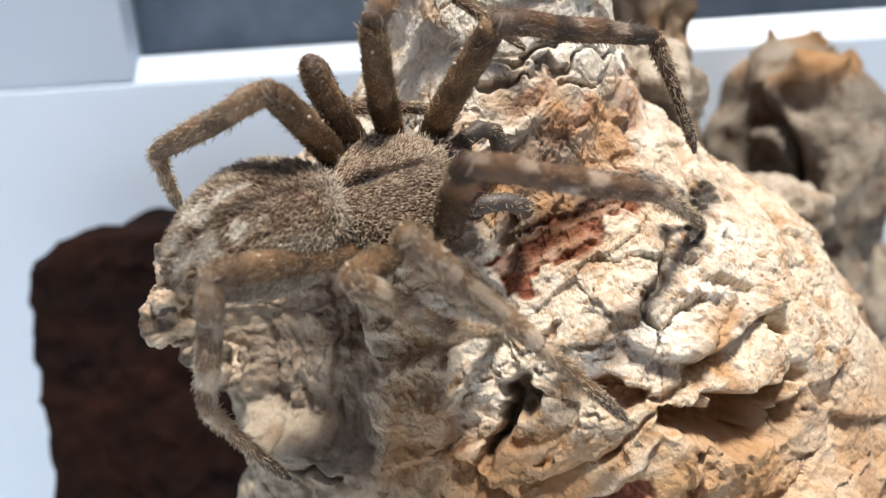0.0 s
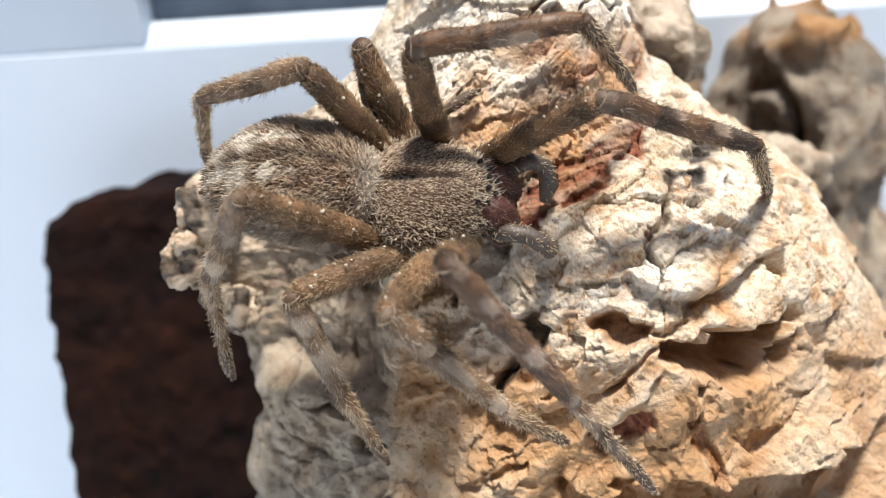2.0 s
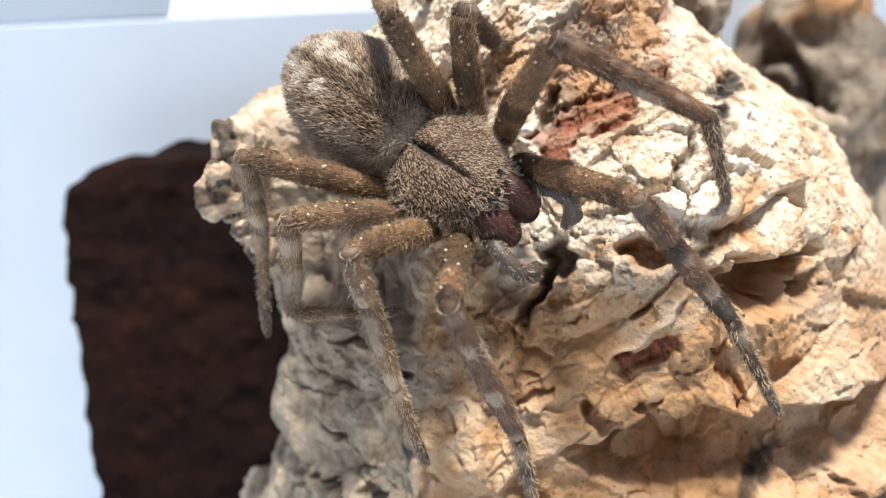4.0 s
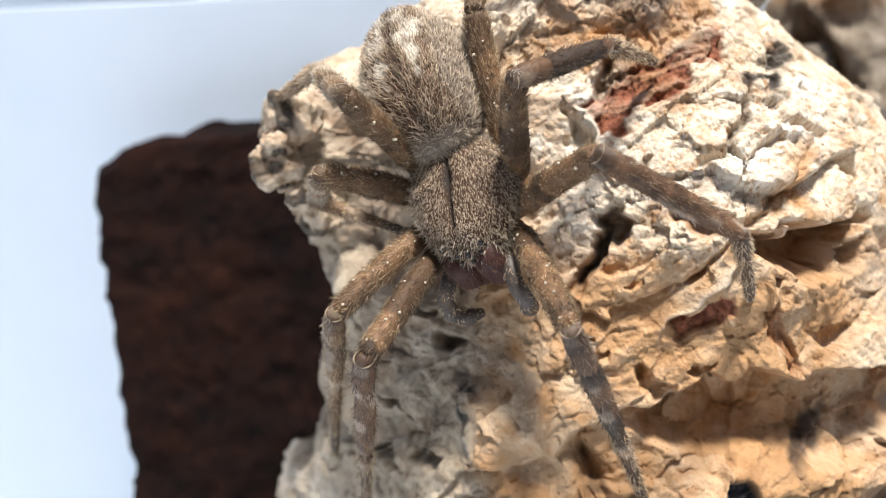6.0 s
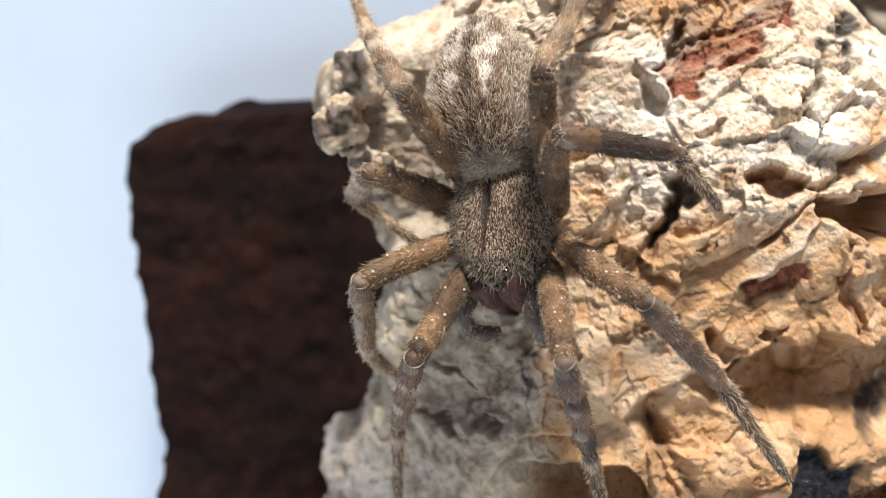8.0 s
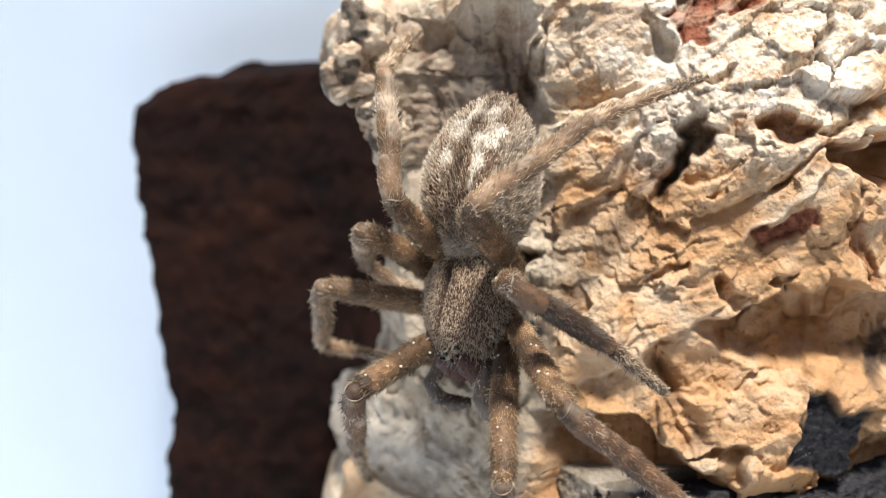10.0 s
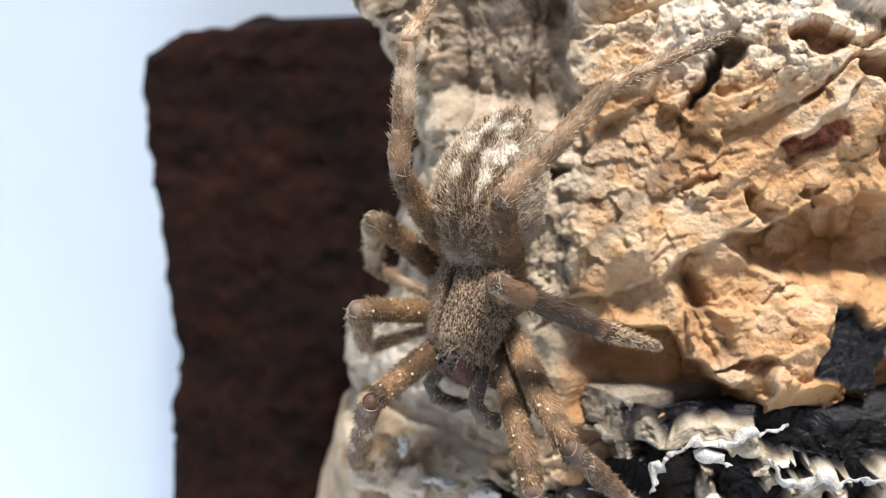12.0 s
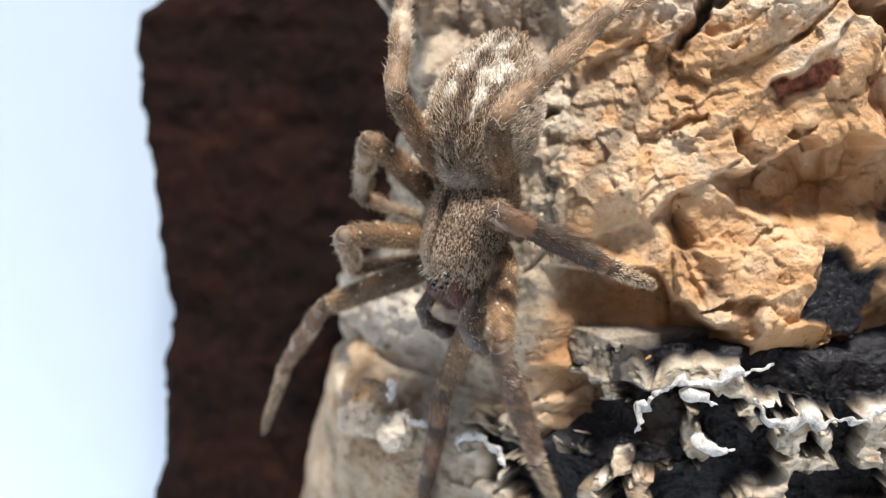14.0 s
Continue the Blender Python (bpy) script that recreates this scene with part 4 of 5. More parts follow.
def scatter(verts, faces, count):
    """Random points on a mesh of quads, with normals."""
    q = np.array([f for f in faces if len(f) == 4])
    a, b, c, d = (verts[q[:, k]] for k in range(4))
    nrm = np.cross(c - a, d - b)
    area = np.linalg.norm(nrm, axis=1)
    pick = rng.choice(len(q), count, p=area / area.sum())
    s, t = rng.uniform(size=(count, 1)), rng.uniform(size=(count, 1))
    p = (1 - s) * ((1 - t) * a[pick] + t * d[pick]) + s * ((1 - t) * b[pick] + t * c[pick])
    return p, nrm[pick] / (area[pick][:, None] + 1e-15)


def dome(length, width, shape, rings=80, sides=120):
    """A closed body along y: shape(v) gives half width, top and bottom height, side lift at v in 0..1."""
    verts, faces = [], []
    for i in range(rings):
        v = 0.5 - 0.5 * math.cos(math.pi * i / (rings - 1))
        w, top, low, mid = shape(v)
        for k in range(sides):
            a = 2 * math.pi * k / sides
            z = math.sin(a)
            verts.append((w * math.copysign(abs(math.cos(a)) ** 0.9, math.cos(a)), length * v, mid + (top if z > 0 else low) * z))
    for i in range(rings - 1):
        for k in range(sides):
            a, b = i * sides + k, i * sides + (k + 1) % sides
            faces.append((a, a + sides, b + sides, b))
    verts = np.array(verts)
    return verts, outward(verts, faces)


def shin_bands(q, seed):
    """Dark uneven rings along a leg."""
    ring = vnoise(np.stack([0 * q[:, 0], q[:, 1] + 0.0006 * vnoise(q, 0.0012, 521 + seed), 0 * q[:, 0]], 1), 0.0034, 511 + seed)
    return np.maximum(0.85 * smooth(-0.05, 0.25, ring), 0.5 * smooth(0.1, 0.35, vnoise(q, 0.0013, 561 + seed)))


def build_spider():
    root = new("spider")
    tagged(root, "large hairy brown wandering spider climbing on cork bark", "spider")

    # carapace: broad behind, narrowing to a raised head
    def shell(v):
        w = 0.0071 * np.interp(v, [0, 0.03, 0.10, 0.22, 0.38, 0.52, 0.64, 0.76, 0.87, 0.94, 0.98, 1], [0.01, 0.34, 0.64, 0.88, 1.0, 0.97, 0.87, 0.72, 0.61, 0.54, 0.40, 0.01])
        top = 0.0052 * max(0.004, math.sin(math.pi * max(v, 0.001)) ** 0.45) * (0.88 + 0.18 * smooth(0.5, 0.8, v))
        return float(w), float(top), float(top * 0.62), -0.0005
    cv, cf = dome(0.0158, 0.0070, shell)
    cv[:, 1] -= 0.0079
    mid = np.exp(-((cv[:, 0] / (0.00022 + 0.00030 * np.exp(-(((cv[:, 1] + 0.0025) / 0.0016) ** 2)))) ** 2)) * smooth(-0.0062, -0.0050, cv[:, 1]) * smooth(0.0042, 0.0020, cv[:, 1]) * (cv[:, 2] > 0)
    cv[:, 2] -= 0.0010 * mid
    radial = np.abs(np.sin(np.arctan2(cv[:, 0], cv[:, 1] + 0.002) * 4)) * (cv[:, 2] > 0)
    cv[:, 2] -= 0.00025 * radial * smooth(0.001, 0.004, np.abs(cv[:, 0]))
    carapace = skin("carapace", cv, cf, BODY_SKIN, root, "brown furred head shield with a dark middle groove", dark=np.clip(2.2 * mid, 0, 1))
    p, n = scatter(cv, cf, 17000)
    groove = np.exp(-((p[:, 0] / (0.00036 + 0.00050 * np.exp(-(((p[:, 1] + 0.0025) / 0.0016) ** 2)))) ** 2)) * smooth(-0.0064, -0.0050, p[:, 1]) * smooth(0.0046, 0.0026, p[:, 1]) * (p[:, 2] > 0)
    keep = (rng.uniform(size=len(p)) > groove * 0.95) & (p[:, 2] > -0.0035)
    p, n, groove = p[keep], n[keep], groove[keep]
    lay = np.stack([0.2 * np.sign(p[:, 0]), 0.9 + 0 * p[:, 0], 0 * p[:, 0]], 1)
    band = 0.15 * np.exp(-(((np.abs(p[:, 0]) - 0.0012) / 0.0010) ** 2)) * smooth(0.0, 0.004, p[:, 1])
    fur("fur", p, n, lay, rng.uniform(0.00028, 0.00058, len(p)), 0.00005, BODY_FUR, carapace, band, groove)

    front = np.flatnonzero((p[:, 1] > 0.0048) & (p[:, 2] > -0.001))
    pick = rng.choice(front, 130, replace=False)
    fur("bristles", p[pick], n[pick], np.tile((0.0, 0.35, 0.1), (130, 1)), rng.uniform(0.0008, 0.0017, 130), 0.00005, LEG_FUR, carapace, 0.6 + np.zeros(130), label="long pale bristles round the eyes", stand=0.8)

    rim = np.flatnonzero((np.abs(p[:, 2]) < 0.0022) & (np.abs(p[:, 0]) > 0.0035))
    pick = rng.choice(rim, 900)
    fur("fringe", p[pick], n[pick], np.tile((0.0, 0.15, 0.25), (900, 1)), rng.uniform(0.0007, 0.0015, 900), 0.00005, LEG_FUR, carapace, 0.45 + np.zeros(900), label="pale standing hairs round the shield", stand=0.9)

    # abdomen: an egg, widest behind its middle, with paired pale patches
    def egg(v):
        e = max(0.003, math.sin(math.pi * max(v, 0.0005) ** 0.90)) ** 0.58
        return 0.0072 * e, 0.0060 * e, 0.0050 * e, 0.0008 * math.sin(math.pi * v)
    av, af = dome(0.0205, 0.0064, egg)
    av[:, 1] *= -1
    af = outward(av, af)

    def patches(q):
        w = np.zeros(len(q))
        for y, x, ry, rx in ((-0.0182, 0.0013, 0.0015, 0.0012), (-0.0155, 0.0021, 0.0016, 0.0014), (-0.0124, 0.0022, 0.0013, 0.0009), (-0.0098, 0.0021, 0.0008, 0.0005)):
            w = np.maximum(w, 1 - smooth(0.7, 1.2, np.hypot((np.abs(q[:, 0]) - x) / rx, (q[:, 1] - y) / ry) + 0.55 * vnoise(q, 0.0011, 401)))
        side = smooth(0.0034, 0.0050, np.abs(q[:, 0]) + 0.0008 * vnoise(q, 0.002, 403)) * 0.22
        collar = 0.42 * smooth(-0.0040, -0.0012, q[:, 1])
        w = w * (0.65 + 0.35 * smooth(-0.35, -0.05, vnoise(q, 0.0009, 407)))
        return np.maximum.reduce([0.78 * w * (q[:, 2] > 0.001), side, collar])

    def stripe(q):
        return np.exp(-((q[:, 0] / 0.00062) ** 2)) * (q[:, 2] > 0) * smooth(-0.0005, -0.004, q[:, 1]) * 0.5 + 0.15 * smooth(0.2, 0.6, vnoise(q, 0.0018, 405)) * (q[:, 2] > 0)
    abdomen = skin("abdomen", av, af, BODY_SKIN, root, "furry brown egg-shaped abdomen with pale paired patches", patches(av), stripe(av))
    p, n = scatter(av, af, 14000)
    lay = np.stack([0.15 * np.sign(p[:, 0]), -0.75 * smooth(-0.0008, -0.004, p[:, 1]), 0 * p[:, 0]], 1)
    fur("fur", p, n, lay, rng.uniform(0.0006, 0.0014, len(p)) * (1 - 0.40 * smooth(0.4, 0.7, patches(p))), 0.000062, ABDOMEN_FUR, abdomen, patches(p), stripe(p))
    for side in (-1, 1):
        v, f = tube([(side * 0.0007, -0.0196, -0.001), (side * 0.0009, -0.0206, -0.0012), (side * 0.0010, -0.0214, -0.0013)], [0.0006, 0.0005, 0.0002], 10)
        skin("spinneret", v, f, BODY_SKIN, abdomen)
    v, f = tube([(0, -0.0062, -0.0005), (0, -0.0072, -0.0004), (0, -0.0084, -0.0002)], [0.0016, 0.0014, 0.0017], 14)
    skin("waist", v, f, BODY_SKIN, root)

    # jaws, eyes and palps
    for side in (-1, 1):
        path = [(side * 0.0019, 0.0056, 0.0010), (side * 0.0020, 0.0074, 0.0000), (side * 0.0020, 0.0085, -0.0022), (side * 0.0018, 0.0085, -0.0046), (side * 0.0015, 0.0078, -0.0062)]
        v, f = tube(path, [0.0017, 0.0020, 0.0021, 0.0017, 0.0008], 18, wobble=0.05)
        jaw = link_mesh("chelicera", v, f, JAW, root, "red-brown bristly jaw")
        q, m = scatter(v, f, 700)
        lay = np.tile((0.0, 0.3, -0.7), (len(q), 1))
        fur("fur", q, m, lay, rng.uniform(0.0004, 0.0010, len(q)), 0.00004, JAW_FUR, jaw)
        v, f = tube([(side * 0.0014, 0.0078, -0.0060), (side * 0.0010, 0.0080, -0.0072), (side * 0.0004, 0.0076, -0.0080)], [0.0005, 0.0004, 0.0001], 10)
        link_mesh("fang", v, f, FOOT_SKIN, jaw)
        for x, y, z, r in ((0.0007, 0.0066, 0.0034, 0.00042), (0.0008, 0.0074, 0.0024, 0.00040), (0.0021, 0.0066, 0.0027, 0.00030), (0.0026, 0.0055, 0.0034, 0.00042)):
            bm = bmesh.new()
            bmesh.ops.create_uvsphere(bm, u_segments=12, v_segments=8, radius=r * 0.8)
            bmesh.ops.translate(bm, verts=bm.verts, vec=(side * x, y, z - 0.00022))
            part("eye", bm, EYE, root)
        s = side
        path = [(s * 0.0030, 0.0058, -0.0020), (s * 0.0040, 0.0085, -0.0006), (s * 0.0048, 0.0112, 0.0004), (s * 0.0050, 0.0130, -0.0012), (s * 0.0042, 0.0138, -0.0036), (s * 0.0028, 0.0134, -0.0052)]
        v, f = tube(path, [0.0009, 0.0010, 0.0010, 0.00105, 0.0012, 0.0006], 14, wobble=0.08)
        palp = link_mesh("pedipalp", v, f, PALP, root, "curved grey-brown feeler beside the jaws")
        q, m = scatter(v, f, 260)
        fur("fur", q, m, np.tile((0.0, 0.4, -0.4), (len(q), 1)), rng.uniform(0.0003, 0.0008, len(q)), 0.00006, LEG_FUR, palp)

    # legs: thigh, knee and shin, foot; each piece lies along its own y axis
    legs = {}
    for key, (a, b, c), (x, y) in (
            ("L4", (17.2, 18.5, 17.6), (-5.6, -4.6)), ("L3", (14.7, 13.8, 13.6), (-6.4, -1.6)),
            ("L2", (17.5, 17.7, 16.7), (-6.3, 1.8)), ("L1", (18.8, 19.2, 15.5), (-5.4, 4.8)),
            ("R1", (20.2, 23.4, 17.1), (5.4, 4.8)), ("R2", (16.5, 18.4, 14.3), (6.3, 1.8)),
            ("R3", (14.8, 14.8, 14.3), (6.4, -1.6)), ("R4", (18.7, 15.5, 17.3), (5.6, -4.6))):
        a, b, c = a / 1000, b / 1000, c / 1000
        fore = key in ("L1", "L2", "L3", "R1")
        shin_skin, shin_fur, banded = (TIBIA_SKIN, SHIN_FUR, 1.0) if fore else (PALE_SHIN, LEG_FUR, 0.55)
        v, f = tube([(x * 0.00045, y * 0.00085, -0.0028), (x * 0.0008, y * 0.00095, -0.0026), (x * 0.001, y * 0.001, -0.0025)], [0.0016, 0.0018, 0.0013], 16)
        skin("coxa", v, f, FEMUR_SKIN, root)
        # thigh
        k = np.linspace(0, 1, 26)
        r = 0.00154 * np.interp(k, [0, 0.06, 0.3, 0.75, 0.93, 0.975, 1], [0.62, 0.86, 1.0, 0.93, 0.87, 0.80, 0.42])
        v, f = tube([(0, a * t, 0.0004 * math.sin(math.pi * t)) for t in k], r, 22, 1.08, 0.04, 501)
        femur = skin("femur", v, f, FEMUR_SKIN, root, "orange-brown thigh with white-dotted bristles", dark=(0.45 + 0.30 * fore) * shin_bands(v, len(legs) + 40) + 0.25 * smooth(0.75, 1.0, v[:, 1] / a))
        q, m = scatter(v, f, 3200)
        keep = (q[:, 2] > -0.0010) | (rng.uniform(size=len(q)) > 0.55)
        q, m = q[keep], m[keep]
        fur("bristles", q, m, np.tile((0.0, 0.95, 0.0), (len(q), 1)), np.where(rng.uniform(size=len(q)) < 0.15, rng.uniform(0.0008, 0.0014, len(q)), rng.uniform(0.0003, 0.0007, len(q))), 0.000042, FEMUR_FUR, femur, dark=(0.45 + 0.30 * fore) * shin_bands(q, len(legs) + 40))
        spots, sf = [], []
        for i in range(9):
                t, ang = (i + rng.uniform(0.1, 1.2)) / 9.6, rng.uniform(35, 150)
                rr = float(np.interp(t, k, r))
                c0 = np.array([rr * math.cos(radians(ang)), a * t, rr * 1.08 * math.sin(radians(ang)) + 0.0004 * math.sin(math.pi * t)])
                s0 = rng.uniform(0.40, 0.95)
                up = np.array([math.cos(radians(ang)), 0.2, math.sin(radians(ang))])
                vv, ff = tube([c0 - up * 0.0001, c0 + up * 0.00012, c0 + up * 0.00022], [0.00024 * s0, 0.00021 * s0, 0.00006], 7)
                sf += [tuple(j + len(spots) * 1 for j in face) for face in ff]
                spots += list(vv)
        dots = link_mesh("spotting", spots, sf, DOT, femur, "small white bristle bases")
        dots["kind"] = "stuff"
        # knee and shin
        pat = 0.34 * b
        v, f = tube([(0, pat * t - 0.0007 * (1 - t), 0.0003 * math.sin(math.pi * t)) for t in np.linspace(0, 1, 14)], 0.00138 * np.interp(np.linspace(0, 1, 14), [0, 0.07, 0.2, 0.5, 0.9, 1], [0.50, 0.80, 0.90, 1.0, 0.92, 0.84]), 20, 1.0, 0.05, 507)
        tv, tf = tube([(0, pat - 0.0012 + (b - pat + 0.0012) * t, 0) for t in k], 0.00134 * np.interp(k, [0, 0.08, 0.35, 0.9, 1], [0.72, 0.92, 1.0, 0.78, 0.60]), 20, 1.0, 0.05, 509)
        ring_dark = banded * shin_bands(tv, len(legs))
        fleck = (0.60 if fore else 0.75) * smooth(0.12, 0.38, vnoise(tv * np.array([1, 0.6, 1]), 0.0017, 531 + len(legs)))
        tibia = skin("tibia", tv, tf, shin_skin, root, "dark brown mottled hairy shin" if fore else "tan hairy shin", fleck, ring_dark)
        patella = skin("patella", v, f, shin_skin, tibia, "", 0.6 * smooth(0.12, 0.38, vnoise(v * np.array([1, 0.6, 1]), 0.0017, 571 + len(legs))), np.maximum(0.65 * smooth(0.0012, 0.0, v[:, 1]), 0.8 * banded * shin_bands(v, len(legs) + 60)))
        turn = np.linspace(0, 2 * math.pi, 33)
        rim, rf = tube([(0.00113 * math.cos(w), -0.0002 - 0.00012 * math.cos(2 * w), 0.0001 + 0.00113 * math.sin(w)) for w in turn], 0.000055 + 0.000035 * np.sin(3 * turn), 8)
        link_mesh("joint_rim", rim, rf, JOINT, tibia, "pale rim of the knee joint")
        for vv, ff, owner, cnt in ((tv, tf, tibia, 1050), (v, f, patella, 420)):
            q, m = scatter(vv, ff, cnt)
            fur("bristles", q, m, np.tile((0.0, 0.85, 0.0), (cnt, 1)), np.where(rng.uniform(size=cnt) < 0.22, rng.uniform(0.0007, 0.0013, cnt), rng.uniform(0.0002, 0.0005, cnt)), 0.000045, shin_fur, owner, 0.55 * smooth(0.12, 0.38, vnoise(q * np.array([1, 0.6, 1]), 0.0017, 531 + len(legs))), 0.8 * banded * shin_bands(q, len(legs)), stand=0.75)
        # foot
        met = 0.66 * c
        v, f = tube([(0, met * t, 0) for t in k], 0.00095 * np.interp(k, [0, 0.1, 0.5, 1], [0.9, 1.05, 0.85, 0.66]), 16, 1.0, 0.05, 513)
        foot = skin("metatarsus", v, f, shin_skin, root, "slim brown foot", white=0.55 * smooth(0.12, 0.4, vnoise(v * np.array([1, 0.6, 1]), 0.0016, 551 + len(legs))), dark=np.maximum(0.45 * smooth(0.3, 1.0, v[:, 1] / met), 0.7 * banded * shin_bands(v, len(legs) + 20)))
        q, m = scatter(v, f, 420)
        fur("bristles", q, m, np.tile((0.0, 0.7, 0.0), (len(q), 1)), rng.uniform(0.0005, 0.0012, len(q)), 0.00005, LEG_FUR, foot)
        v, f = tube([(0, met - 0.0004 + (c - met + 0.0004) * t, -0.0003 * t * t) for t in np.linspace(0, 1, 12)], 0.00070 * np.interp(np.linspace(0, 1, 12), [0, 0.2, 0.7, 1], [0.9, 1.0, 0.85, 0.35]), 14, 1.0, 0.06, 515)
        tarsus = link_mesh("tarsus", v, f, FOOT_SKIN, foot, "dark brush-tipped toe")
        q, m = scatter(v, f, 260)
        fur("bristles", q, m, np.tile((0.0, 0.8, 0.0), (len(q), 1)), rng.uniform(0.0003, 0.0007, len(q)), 0.00005, LEG_FUR, tarsus)
        legs[key] = (femur, tibia, foot, (a, b, c), Vector((x / 1000, y / 1000, -0.0025)))
    return root, abdomen, legs


spider, abdomen, legs = build_spider()


def leg_pose(at, way, side):
    """A piece of a leg at a joint, its y axis along way, its x axis near side."""
    y = way.normalized()
    x = (side - y * side.dot(y)).normalized()
    z = x.cross(y)
    return Matrix.Translation(at) @ Matrix((x, y, z)).transposed().to_4x4()


def leg_walk(leg, rows):
    """Keys a leg's three pieces by rows of seconds and knee, ankle and toe (millimetres from the body's middle), keeping the lengths."""
    femur, tibia, foot, lengths, hip = leg
    times = [r[0] for r in rows]
    joints = np.array([[*r[1], *r[2], *r[3]] for r in rows]) / 1000
    keyed = ([], [], [])
    for t in sorted(set(times) | {round(0.25 * i, 2) for i in range(57)}):
        i = min(max(int(np.searchsorted(times, t, "right")) - 1, 0), len(times) - 2)
        s = min(max((t - times[i]) / (times[i + 1] - times[i]), 0), 1)
        s = s * s * (3 - 2 * s)
        j = joints[i] * (1 - s) + joints[i + 1] * s
        stops = [hip] + [Vector(j[3 * k:3 * k + 3]) for k in range(3)]
        out = stops[3] - hip
        side = Vector((out.x, out.y, 0)).cross(Vector((0, 0, 1))).normalized()
        at = hip.copy()
        for k in range(3):
            way = (stops[k + 1] - stops[k]).normalized()
            keyed[k].append((t, leg_pose(at, way, side)))
            at = at + way * lengths[k]
    for ob, poses in zip((femur, tibia, foot), keyed):
        walk(ob, poses)


def motions():
    """Everything that moves: the animal's body, its abdomen and its legs."""
    walk(spider, [
        (0, pose(0.02132, 0.00555, 0.13159, 8.9, 43.2, -68.9)),
        (0.5, pose(0.02187, 0.00511, 0.13031, 5.5, 43.1, -73.3)),
        (1, pose(0.02182, 0.00461, 0.12903, 2.1, 42.7, -78.2)),
        (1.5, pose(0.02107, 0.00380, 0.12642, -8.8, 42.2, -94.8)),
        (2, pose(0.02344, 0.00259, 0.12510, -8.7, 42.3, -94.6)),
        (2.5, pose(0.02288, 0.00241, 0.12405, -15.1, 39.7, -105.0)),
        (5, pose(0.02005, -0.00014, 0.11576, -65.3, 37.9, 175.2)),
        (5.5, pose(0.01742, -0.00019, 0.11430, -69.1, 25.2, 165.4)),
        (6, pose(0.01602, -0.00069, 0.11203, -71.8, 16.9, 160.7)),
        (6.5, pose(0.01396, -0.00094, 0.10997, -72.4, 10.7, 155.2)),
        (7, pose(0.01327, -0.00142, 0.10796, -73.0, 7.3, 151.2)),
        (7.5, pose(0.01183, -0.00150, 0.10695, -71.6, 7.7, 151.1)),
        (8, pose(0.01123, -0.00206, 0.10455, -72.9, 7.7, 151.3)),
        (10.5, pose(0.00361, -0.00445, 0.08452, -70.8, 8.6, 130.7)),
        (11, pose(0.00205, -0.00439, 0.08056, -71.8, 7.2, 129.4)),
        (11.5, pose(0.00192, -0.00506, 0.07699, -72.1, 7.4, 128.9)),
        (12, pose(0.00199, -0.00561, 0.07586, -72.2, 7.5, 129.3)),
        (12.5, pose(0.00242, -0.00616, 0.07387, -72.5, 7.7, 129.5)),
        (13, pose(0.00260, -0.00623, 0.07352, -72.5, 9.3, 130.0)),
        (13.5, pose(0.00265, -0.00611, 0.07425, -72.6, 9.5, 129.8)),
        (14, pose(0.00279, -0.00528, 0.07785, -71.6, 6.2, 128.8)),
    ])
    walk(abdomen, [(t, pose(0, -0.0047, 0.0003, 0, roll, turn)) for t, turn, roll in [
        (0, 10, 0), (0.5, 4, 0), (1, 5, 0), (1.5, 4, 0), (2, 0, 0), (2.5, -4, 0), (5, -3, -3), (5.5, 8, -5), (6, 14, -6), (6.5, 9, -7), (7, 11, -8), (7.5, 11, -8), (8, 9, -8), (10.5, -11, -17), (11, -13, -17), (11.5, -11, -17), (12, -10, -17), (12.5, -9, -17), (13, -13, -17), (13.5, -12, -17), (14, -8, -17)]])
